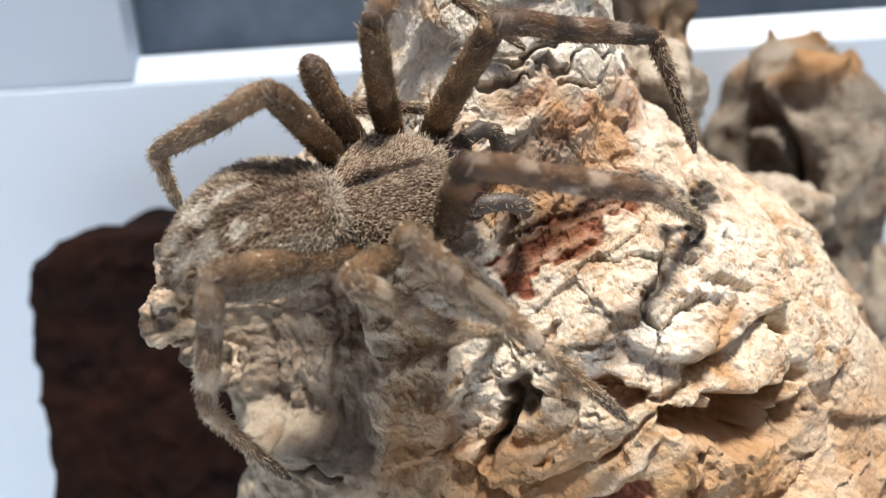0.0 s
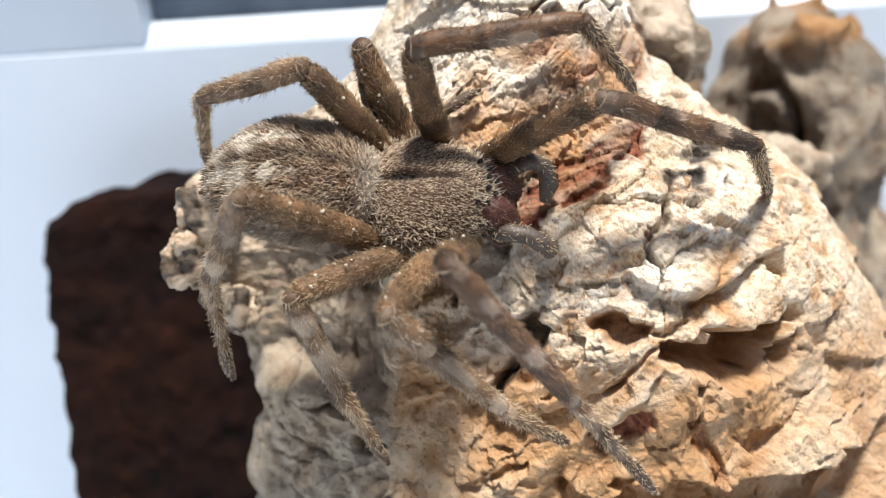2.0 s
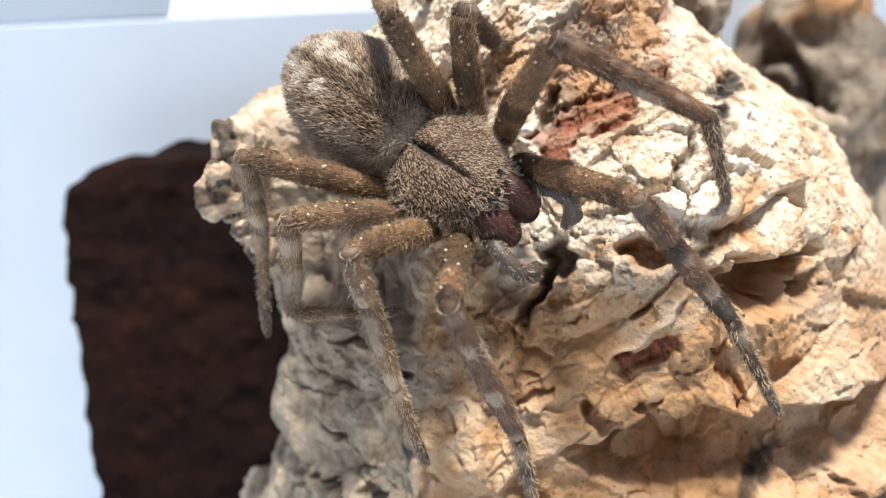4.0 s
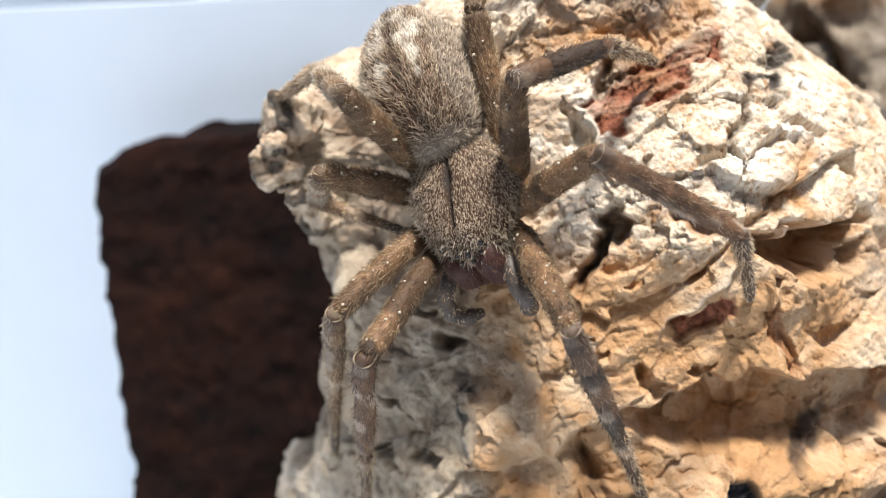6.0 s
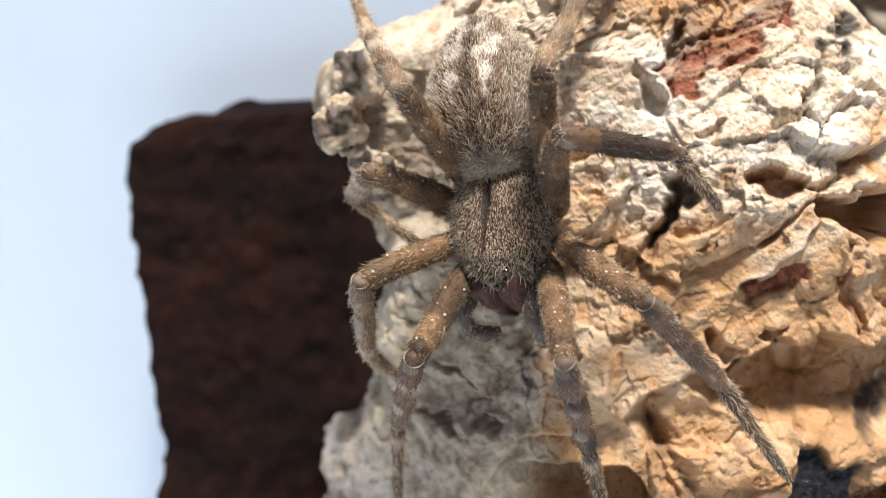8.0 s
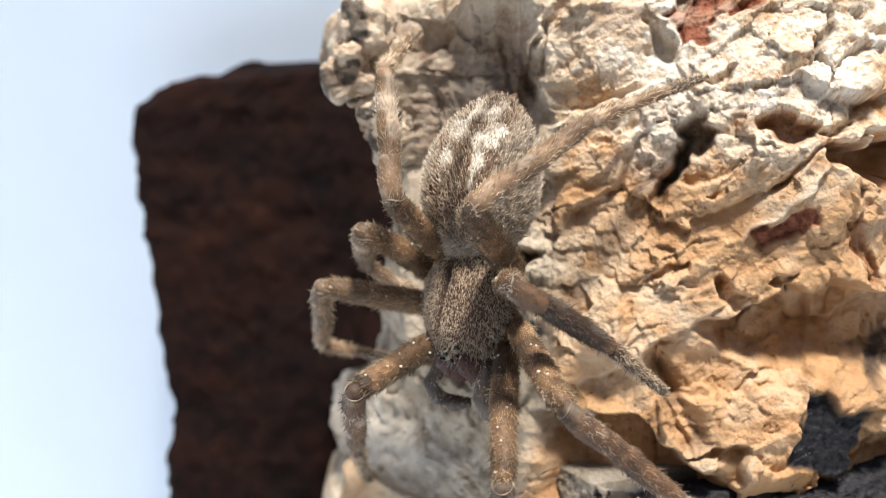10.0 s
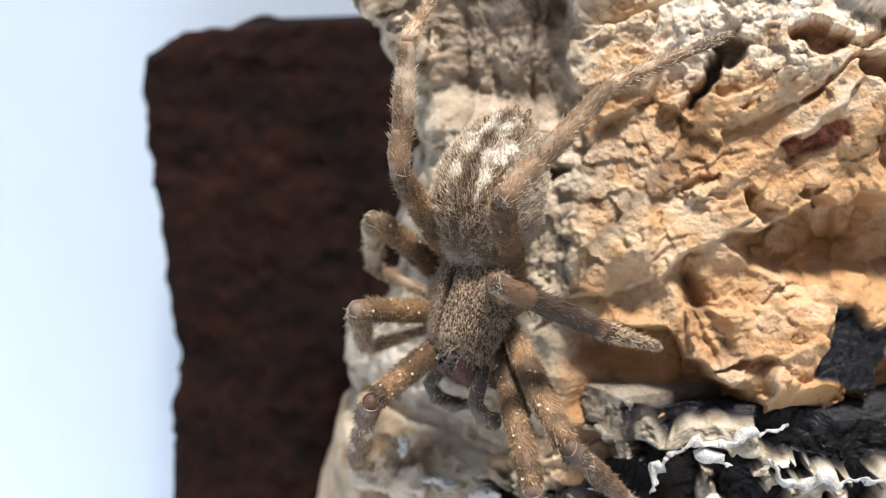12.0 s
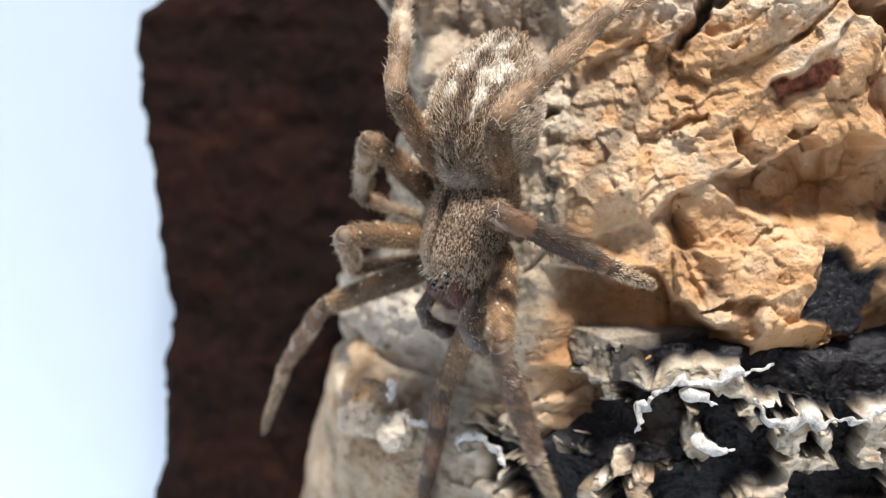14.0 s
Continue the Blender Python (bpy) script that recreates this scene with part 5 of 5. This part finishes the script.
    leg_walk(legs['L4'], [
        (0, (-5.8, -10.2, 13.8), (-10.1, -23.9, 2.1), (-13.0, -25.1, -15.2)),
        (0.5, (-6.6, -10.9, 13.5), (-11.0, -24.2, 1.4), (-14.7, -26.2, -15.7)),
        (1, (-6.5, -10.9, 13.5), (-10.6, -24.7, 1.9), (-14.3, -26.8, -15.2)),
        (1.5, (-6.8, -12.2, 13.0), (-9.4, -26.1, 1.2), (-11.6, -28.8, -16.0)),
        (2, (-7.1, -13.5, 12.2), (-10.8, -27.6, 0.9), (-11.7, -30.8, -16.4)),
        (2.5, (-4.0, -10.3, 13.8), (-14.3, -23.2, 5.6), (-19.7, -26.4, -10.8)),
        (5, (-10.9, -12.4, 11.6), (-18.3, -26.5, 2.1), (-18.8, -14.9, -11.1)),
        (5.5, (-9.2, -18.0, 7.1), (-10.3, -33.0, -3.7), (-18.1, -19.2, -11.5)),
        (6, (-7.1, -20.6, 3.0), (-7.3, -36.4, -6.7), (-16.1, -22.2, -12.3)),
        (6.5, (-8.8, -20.2, 3.1), (-5.8, -35.3, -7.2), (-18.8, -27.4, -16.1)),
        (7, (-9.3, -18.8, 5.7), (-5.0, -35.0, -2.3), (-14.3, -31.1, -16.8)),
        (7.5, (-10.3, -15.5, 9.2), (-7.7, -26.9, -5.2), (-12.9, -39.5, -16.4)),
        (8, (-10.0, -15.6, 9.2), (-6.8, -26.1, -5.7), (-12.0, -39.4, -16.0)),
        (10.5, (-12.0, -9.6, 10.8), (-15.1, -21.3, -3.3), (-19.2, -28.6, -18.9)),
        (11, (-13.1, -11.4, 9.2), (-17.8, -24.9, -2.6), (-21.7, -32.6, -18.2)),
        (11.5, (-13.3, -12.9, 8.2), (-15.9, -27.5, -2.9), (-20.4, -36.2, -17.7)),
        (12, (-13.5, -13.0, 8.2), (-15.4, -27.8, -3.0), (-20.4, -37.3, -17.1)),
        (12.5, (-12.6, -14.6, 7.5), (-14.1, -29.3, -3.8), (-20.1, -39.6, -16.9)),
        (13, (-13.0, -14.7, 7.1), (-15.6, -29.3, -4.2), (-18.0, -38.9, -18.7)),
        (13.5, (-13.7, -14.1, 7.1), (-16.0, -29.3, -3.3), (-17.3, -38.2, -18.5)),
        (14, (-13.7, -12.3, 8.5), (-16.0, -27.2, -2.5), (-14.5, -35.6, -18.0)),
    ])
    leg_walk(legs['L3'], [
        (0, (-9.9, -5.8, 11.2), (-13.7, -3.3, -1.8), (-9.4, 9.6, -1.5)),
        (0.5, (-10.0, -5.2, 11.3), (-13.1, -3.9, -2.1), (-10.0, 9.3, -1.2)),
        (1, (-11.2, -5.9, 10.8), (-12.5, -5.2, -2.9), (-11.1, 8.2, -0.9)),
        (1.5, (-12.1, -6.8, 10.1), (-8.7, -5.8, -3.2), (-15.0, 5.7, 0.1)),
        (2, (-13.3, -8.4, 8.6), (-8.0, -5.9, -3.8), (-15.4, 5.0, -0.5)),
        (2.5, (-15.0, -9.4, 6.6), (-6.4, -4.6, -3.0), (-17.2, 2.9, 0.3)),
        (5, (-13.1, -5.6, 9.5), (-21.4, -8.0, -1.2), (-25.5, -7.9, -14.2)),
        (5.5, (-13.2, -8.9, 7.6), (-21.1, -13.2, -2.9), (-24.6, -13.7, -16.0)),
        (6, (-11.9, -9.9, 7.5), (-19.8, -13.4, -3.4), (-21.8, -13.1, -16.8)),
        (6.5, (-11.4, -7.5, 9.2), (-15.5, -5.7, -3.8), (-13.8, -4.1, -17.2)),
        (7, (-11.4, -8.9, 8.2), (-20.6, -5.4, -1.5), (-21.7, 1.1, -13.5)),
        (7.5, (-11.6, -8.4, 8.4), (-20.4, -6.5, -2.2), (-22.7, 0.0, -14.0)),
        (8, (-11.5, -8.8, 8.2), (-21.1, -7.4, -1.7), (-22.6, -1.4, -13.9)),
        (10.5, (-14.9, -2.6, 6.9), (-20.0, 3.8, -4.3), (-18.8, 9.5, -16.6)),
        (11, (-15.0, -3.3, 6.9), (-20.4, 2.1, -4.6), (-18.4, 5.5, -17.7)),
        (11.5, (-14.3, -4.3, 7.2), (-19.9, -1.1, -5.1), (-17.1, 1.6, -18.1)),
        (12, (-13.9, -4.4, 7.3), (-19.4, -0.9, -4.9), (-16.9, 1.2, -18.0)),
        (12.5, (-13.8, -4.7, 7.4), (-21.6, -3.0, -3.8), (-17.9, -1.2, -16.8)),
        (13, (-13.9, -4.9, 7.2), (-21.9, -3.2, -4.0), (-18.0, -0.9, -16.8)),
        (13.5, (-14.3, -4.6, 7.2), (-20.7, -2.1, -4.8), (-16.4, 0.1, -17.6)),
        (14, (-14.7, -3.5, 7.0), (-21.8, 0.1, -4.3), (-18.0, 2.1, -17.2)),
    ])
    leg_walk(legs['L2'], [
        (0, (-11.0, 1.2, 14.3), (-25.0, 8.4, 6.2), (-12.8, 19.2, 2.2)),
        (0.5, (-10.6, 2.9, 14.4), (-21.2, 15.0, 7.2), (-8.8, 24.6, 1.2)),
        (1, (-13.6, 2.7, 13.4), (-23.2, 16.9, 9.0), (-11.2, 26.0, 1.8)),
        (1.5, (-8.3, -0.4, 14.7), (-11.5, 17.0, 14.3), (-14.7, 25.4, 0.2)),
        (2, (-8.7, -2.1, 14.3), (-12.2, 15.2, 16.0), (-14.1, 23.5, 1.6)),
        (2.5, (-10.0, -3.2, 13.8), (-16.4, 13.3, 15.1), (-18.9, 21.7, 0.9)),
        (5, (-17.1, 8.6, 8.9), (-18.5, 24.1, 0.4), (-12.7, 28.7, -14.5)),
        (5.5, (-19.1, 3.9, 8.4), (-26.3, 16.6, -1.7), (-21.9, 23.5, -16.3)),
        (6, (-19.4, -0.1, 7.9), (-29.7, 10.3, -2.2), (-26.8, 18.2, -16.7)),
        (6.5, (-19.8, -1.4, 6.8), (-32.4, 6.5, -2.8), (-30.0, 12.3, -18.3)),
        (7, (-20.5, 3.0, 6.2), (-28.1, 13.9, -5.5), (-29.8, 22.4, -19.8)),
        (7.5, (-20.0, 8.2, 4.7), (-19.0, 12.5, -12.5), (-25.8, 25.0, -21.2)),
        (8, (-19.9, 7.8, 5.1), (-24.1, 17.9, -8.8), (-29.2, 30.2, -19.1)),
        (10.5, (-19.9, 8.4, 2.6), (-28.3, 18.0, -9.7), (-16.0, 21.9, -20.4)),
        (11, (-19.7, 10.7, -0.3), (-21.2, 16.4, -16.9), (-14.3, 30.4, -22.9)),
        (11.5, (-20.4, 9.9, -0.9), (-17.1, 18.7, -15.7), (-19.8, 29.5, -28.1)),
        (12, (-19.6, 11.3, -0.8), (-16.1, 19.5, -16.0), (-19.8, 29.8, -28.6)),
        (12.5, (-20.1, 10.8, -1.2), (-16.7, 19.0, -16.4), (-20.0, 29.3, -29.2)),
        (13, (-20.4, 10.6, -1.9), (-18.4, 18.7, -17.4), (-21.0, 28.9, -30.4)),
        (13.5, (-20.9, 9.4, -5.5), (-25.7, 16.8, -20.9), (-33.3, 21.2, -35.2)),
        (14, (-17.5, 9.6, 5.5), (-15.3, 23.4, -5.3), (-9.1, 33.0, -17.6)),
    ])
    leg_walk(legs['L1'], [
        (0, (-7.9, 13.4, 14.1), (-6.9, 31.4, 7.4), (1.7, 35.9, -4.5)),
        (0.5, (-6.7, 16.6, 12.2), (-3.4, 34.7, 7.1), (-3.9, 43.1, -5.9)),
        (1, (-6.3, 11.1, 15.2), (-1.8, 29.9, 13.2), (0.1, 40.2, 1.6)),
        (1.5, (-4.8, 12.4, 14.7), (-2.8, 31.1, 10.1), (-0.2, 40.3, -2.2)),
        (2, (-5.7, 17.6, 11.3), (-5.8, 35.5, 4.6), (-7.6, 41.6, -9.5)),
        (2.5, (-4.3, 17.0, 11.8), (-4.4, 35.0, 5.3), (-5.3, 39.6, -9.5)),
        (5, (-8.6, 21.6, 5.0), (-4.6, 32.6, -10.3), (2.6, 45.4, -15.2)),
        (5.5, (-11.8, 20.1, 5.8), (-8.8, 33.4, -7.7), (-5.4, 45.2, -17.0)),
        (6, (-13.6, 16.5, 9.0), (-11.6, 29.6, -4.7), (-9.8, 40.8, -15.2)),
        (6.5, (-13.0, 17.2, 8.7), (-7.7, 29.2, -5.3), (-3.4, 40.3, -15.0)),
        (7, (-13.9, 15.6, 9.5), (-9.9, 27.9, -4.5), (-6.8, 39.1, -14.7)),
        (7.5, (-13.6, 15.3, 9.9), (-9.7, 26.7, -4.9), (-8.2, 38.4, -15.0)),
        (8, (-13.9, 13.9, 10.7), (-10.2, 26.0, -3.7), (-8.3, 37.5, -13.7)),
        (10.5, (-15.0, 17.8, 4.6), (-6.0, 30.0, -7.0), (1.2, 38.4, -18.0)),
        (11, (-16.6, 16.6, 4.1), (-8.0, 29.2, -7.5), (-1.4, 37.9, -18.4)),
        (11.5, (-18.1, 15.9, 2.6), (-9.6, 28.3, -9.3), (-3.3, 37.7, -19.8)),
        (12, (-18.1, 16.4, 1.7), (-9.4, 28.8, -9.9), (-3.0, 38.3, -20.4)),
        (12.5, (-17.9, 16.7, 1.4), (-9.7, 29.1, -10.6), (-3.4, 38.9, -20.8)),
        (13, (-15.2, 19.3, 1.2), (-6.2, 32.3, -9.6), (1.0, 41.2, -20.0)),
        (13.5, (-15.0, 17.7, 4.7), (-5.5, 29.9, -6.6), (1.1, 38.3, -17.8)),
        (14, (3.7, 21.7, -5.1), (9.7, 39.3, -9.8), (15.9, 50.5, -18.5)),
    ])
    leg_walk(legs['R1'], [
        (0, (9.4, 5.1, 17.3), (11.0, 25.3, 5.8), (9.6, 34.6, -8.4)),
        (0.5, (10.9, 5.1, 17.0), (9.9, 25.5, 5.8), (3.4, 33.3, -7.9)),
        (1, (10.9, 2.4, 16.8), (10.4, 23.1, 6.0), (6.0, 34.4, -6.0)),
        (1.5, (12.3, -1.0, 15.5), (16.8, 18.3, 2.9), (20.4, 32.6, -6.2)),
        (2, (15.8, 2.9, 14.6), (22.3, 16.7, -3.1), (28.5, 27.5, -15.0)),
        (2.5, (20.1, 8.2, 10.9), (17.4, 14.6, -11.4), (24.3, 25.2, -22.9)),
        (5, (8.6, 14.4, 15.4), (20.4, 26.2, -0.9), (29.8, 32.6, -13.6)),
        (5.5, (9.9, 17.2, 13.4), (24.3, 27.2, -2.0), (35.4, 35.9, -11.5)),
        (6, (8.8, 16.5, 14.3), (21.3, 28.6, -1.2), (29.9, 39.6, -11.0)),
        (6.5, (7.3, 14.9, 15.6), (17.4, 29.5, 0.4), (24.3, 40.0, -11.0)),
        (7, (6.9, 14.0, 16.2), (15.3, 30.3, 1.7), (20.2, 41.2, -10.4)),
        (7.5, (8.0, 13.9, 16.1), (20.4, 27.4, 1.6), (28.2, 39.5, -7.6)),
        (8, (2.0, 15.2, 15.2), (15.3, 26.6, -0.3), (21.4, 39.9, -9.1)),
        (10.5, (-1.3, 10.8, 17.1), (15.1, 21.9, 4.7), (26.0, 29.7, -6.0)),
        (11, (-0.4, 9.1, 17.8), (16.5, 18.7, 5.1), (26.4, 27.3, -5.9)),
        (11.5, (22.7, 15.2, 3.9), (39.4, 31.5, 1.9), (51.0, 44.0, -0.1)),
        (12, (-3.7, 11.9, 15.5), (12.9, 25.0, 5.4), (22.8, 29.9, -7.5)),
        (12.5, (-1.9, 13.4, 15.7), (15.2, 26.9, 7.4), (24.9, 30.5, -6.3)),
        (13, (21.5, 15.6, 7.2), (39.4, 30.9, 9.4), (29.5, 36.3, 21.9)),
        (13.5, (20.0, 17.7, 6.4), (36.5, 34.4, 7.8), (49.3, 45.9, 8.0)),
        (14, (21.7, 15.5, 5.8), (40.1, 28.9, 0.0), (48.7, 43.4, -2.7)),
    ])
    leg_walk(legs['R2'], [
        (0, (12.6, -1.2, 12.4), (21.6, 9.7, 0.4), (29.1, 18.0, -8.7)),
        (0.5, (16.6, -0.5, 10.1), (17.8, 6.6, -6.8), (23.9, 15.8, -15.8)),
        (1, (16.3, -1.1, 10.2), (20.6, 8.4, -4.9), (24.2, 18.3, -14.6)),
        (1.5, (18.3, 0.5, 8.8), (19.3, 13.0, -4.8), (17.8, 23.4, -14.4)),
        (2, (18.4, -2.7, 7.8), (22.8, 9.5, -5.4), (22.9, 17.9, -16.9)),
        (2.5, (18.0, -3.6, 7.7), (22.7, 3.2, -8.7), (27.7, 9.5, -20.6)),
        (5, (12.1, 2.4, 13.3), (23.5, 12.1, 2.5), (30.6, 18.4, -8.2)),
        (5.5, (21.0, 5.4, 5.7), (34.9, 16.9, 1.3), (43.5, 23.3, -8.0)),
        (6, (15.7, 10.8, 8.5), (26.2, 19.6, -3.8), (33.2, 30.1, -10.5)),
        (6.5, (13.5, 9.4, 11.1), (23.4, 16.7, -2.6), (24.5, 29.2, -9.2)),
        (7, (10.5, 8.7, 12.9), (20.8, 16.3, -0.3), (19.7, 28.2, -7.9)),
        (7.5, (12.0, 8.1, 12.7), (21.6, 15.8, -1.0), (18.6, 27.3, -8.9)),
        (8, (11.7, 7.2, 13.2), (20.4, 17.4, 0.6), (21.4, 23.6, -12.0)),
        (10.5, (18.2, -0.1, 10.9), (31.3, 9.4, 2.2), (17.2, 8.1, 1.3)),
        (11, (3.0, 0.1, 15.4), (20.0, 4.0, 9.5), (15.4, 8.0, -3.5)),
        (11.5, (2.1, 2.3, 15.3), (16.3, 8.7, 5.4), (24.2, 16.3, -3.7)),
        (12, (3.5, 1.9, 15.6), (16.6, 9.4, 5.1), (8.7, 2.8, -4.5)),
        (12.5, (4.0, 1.6, 15.7), (17.6, 8.5, 5.3), (9.7, 0.6, -3.6)),
        (13, (3.1, 3.5, 15.3), (17.2, 8.9, 5.0), (8.3, 3.0, -4.6)),
        (13.5, (3.1, 4.0, 15.3), (17.3, 9.5, 5.0), (8.5, 3.6, -4.6)),
        (14, (4.5, 3.0, 15.7), (18.4, 8.9, 5.2), (8.8, 4.0, -4.1)),
    ])
    leg_walk(legs['R3'], [
        (0, (13.9, -7.0, 9.1), (15.6, 1.0, -3.2), (14.4, 9.8, -14.3)),
        (0.5, (9.1, -10.3, 9.1), (19.1, -9.3, -2.0), (25.1, -5.5, -14.4)),
        (1, (15.2, -12.1, 3.1), (21.9, -11.3, -10.2), (28.2, -7.1, -22.3)),
        (1.5, (16.0, -11.7, 2.4), (23.0, -7.2, -9.9), (26.7, -1.1, -22.3)),
        (2, (14.4, -13.2, 2.0), (20.4, -8.6, -10.8), (25.2, -3.5, -23.2)),
        (2.5, (15.1, -12.5, 2.4), (21.0, -7.5, -10.2), (22.0, -0.6, -22.7)),
        (5, (15.6, -9.5, 6.8), (26.4, -8.4, -3.3), (15.3, 0.1, -6.1)),
        (5.5, (14.1, -6.4, 9.9), (23.8, -5.6, -1.2), (12.2, 1.2, -5.9)),
        (6, (12.7, -5.8, 11.0), (22.1, -4.9, -0.5), (10.9, 2.1, -5.9)),
        (6.5, (10.7, -5.0, 12.1), (20.6, -3.0, 1.3), (10.7, 4.2, -5.9)),
        (7, (11.8, -4.0, 12.1), (22.2, -0.9, 1.9), (10.9, 4.1, -5.3)),
        (7.5, (12.2, -5.1, 11.7), (23.1, -2.2, 2.0), (13.4, 5.0, -5.5)),
        (8, (11.9, -6.1, 11.6), (22.6, -3.8, 1.6), (13.3, 4.3, -5.6)),
        (10.5, (7.5, -8.0, 12.9), (18.5, -3.1, 4.3), (8.5, 1.9, -4.6)),
        (11, (8.0, -9.5, 12.0), (19.2, -3.1, 4.4), (8.4, 0.9, -4.1)),
        (11.5, (10.2, -10.1, 11.2), (20.6, -2.1, 4.4), (9.1, -0.1, -3.7)),
        (12, (9.7, -10.0, 11.5), (20.1, -2.8, 3.8), (8.9, 0.8, -4.2)),
        (12.5, (11.2, -10.2, 10.7), (21.2, -1.9, 3.7), (9.2, -0.6, -3.8)),
        (13, (9.4, -10.4, 11.2), (20.3, -3.4, 3.8), (8.6, -0.5, -3.9)),
        (13.5, (9.5, -10.0, 11.4), (20.3, -3.1, 3.9), (8.6, -0.8, -3.8)),
        (14, (10.5, -10.2, 11.2), (21.0, -2.2, 4.6), (9.4, -0.6, -3.4)),
    ])
    leg_walk(legs['R4'], [
        (0, (9.3, -19.5, 8.2), (17.6, -24.2, -4.2), (22.8, -19.0, -19.9)),
        (0.5, (8.6, -20.3, 7.1), (18.0, -23.8, -4.8), (22.1, -18.0, -20.6)),
        (1, (8.6, -19.9, 7.8), (16.7, -23.0, -5.2), (21.9, -16.4, -20.4)),
        (1.5, (10.5, -18.8, 8.6), (18.2, -20.0, -4.9), (22.6, -11.3, -19.2)),
        (2, (7.8, -18.0, 10.3), (10.7, -23.9, -3.9), (16.6, -23.7, -20.2)),
        (2.5, (10.7, -21.1, 4.9), (11.8, -23.9, -10.3), (14.1, -24.2, -27.4)),
        (5, (13.7, -15.7, 10.9), (22.3, -13.9, -1.8), (36.8, -8.3, -9.3)),
        (5.5, (4.0, -11.1, 15.5), (16.9, -18.7, 11.8), (26.3, -18.6, -2.7)),
        (6, (5.3, -13.0, 14.8), (14.8, -19.9, 4.8), (30.0, -19.6, -3.3)),
        (6.5, (3.8, -13.1, 14.9), (14.2, -19.7, 5.4), (25.1, -30.1, -3.1)),
        (7, (4.5, -14.2, 14.4), (16.2, -20.9, 6.5), (27.4, -30.8, -2.0)),
        (7.5, (4.2, -14.0, 14.5), (15.4, -21.5, 6.8), (26.3, -32.0, -1.6)),
        (8, (4.9, -14.7, 14.1), (15.5, -23.3, 6.7), (26.1, -33.5, -2.2)),
        (10.5, (-2.1, -11.1, 14.8), (0.8, -26.3, 16.3), (10.2, -34.3, 4.1)),
        (11, (-1.4, -13.5, 13.9), (0.5, -28.8, 15.8), (9.7, -37.7, 4.2)),
        (11.5, (1.2, -15.8, 13.5), (1.7, -31.2, 15.6), (10.6, -41.0, 4.5)),
        (12, (1.3, -16.0, 13.4), (1.6, -31.4, 15.1), (11.1, -41.8, 5.2)),
        (12.5, (1.9, -16.8, 13.0), (6.1, -31.6, 12.6), (16.5, -41.0, 2.7)),
        (13, (1.7, -17.1, 12.7), (5.6, -31.9, 11.2), (15.4, -41.9, 1.1)),
        (13.5, (1.1, -17.0, 12.5), (6.5, -31.3, 10.9), (16.2, -40.9, 0.4)),
        (14, (0.9, -15.5, 13.8), (8.6, -28.4, 10.5), (18.8, -37.1, -0.2)),
    ])


motions()
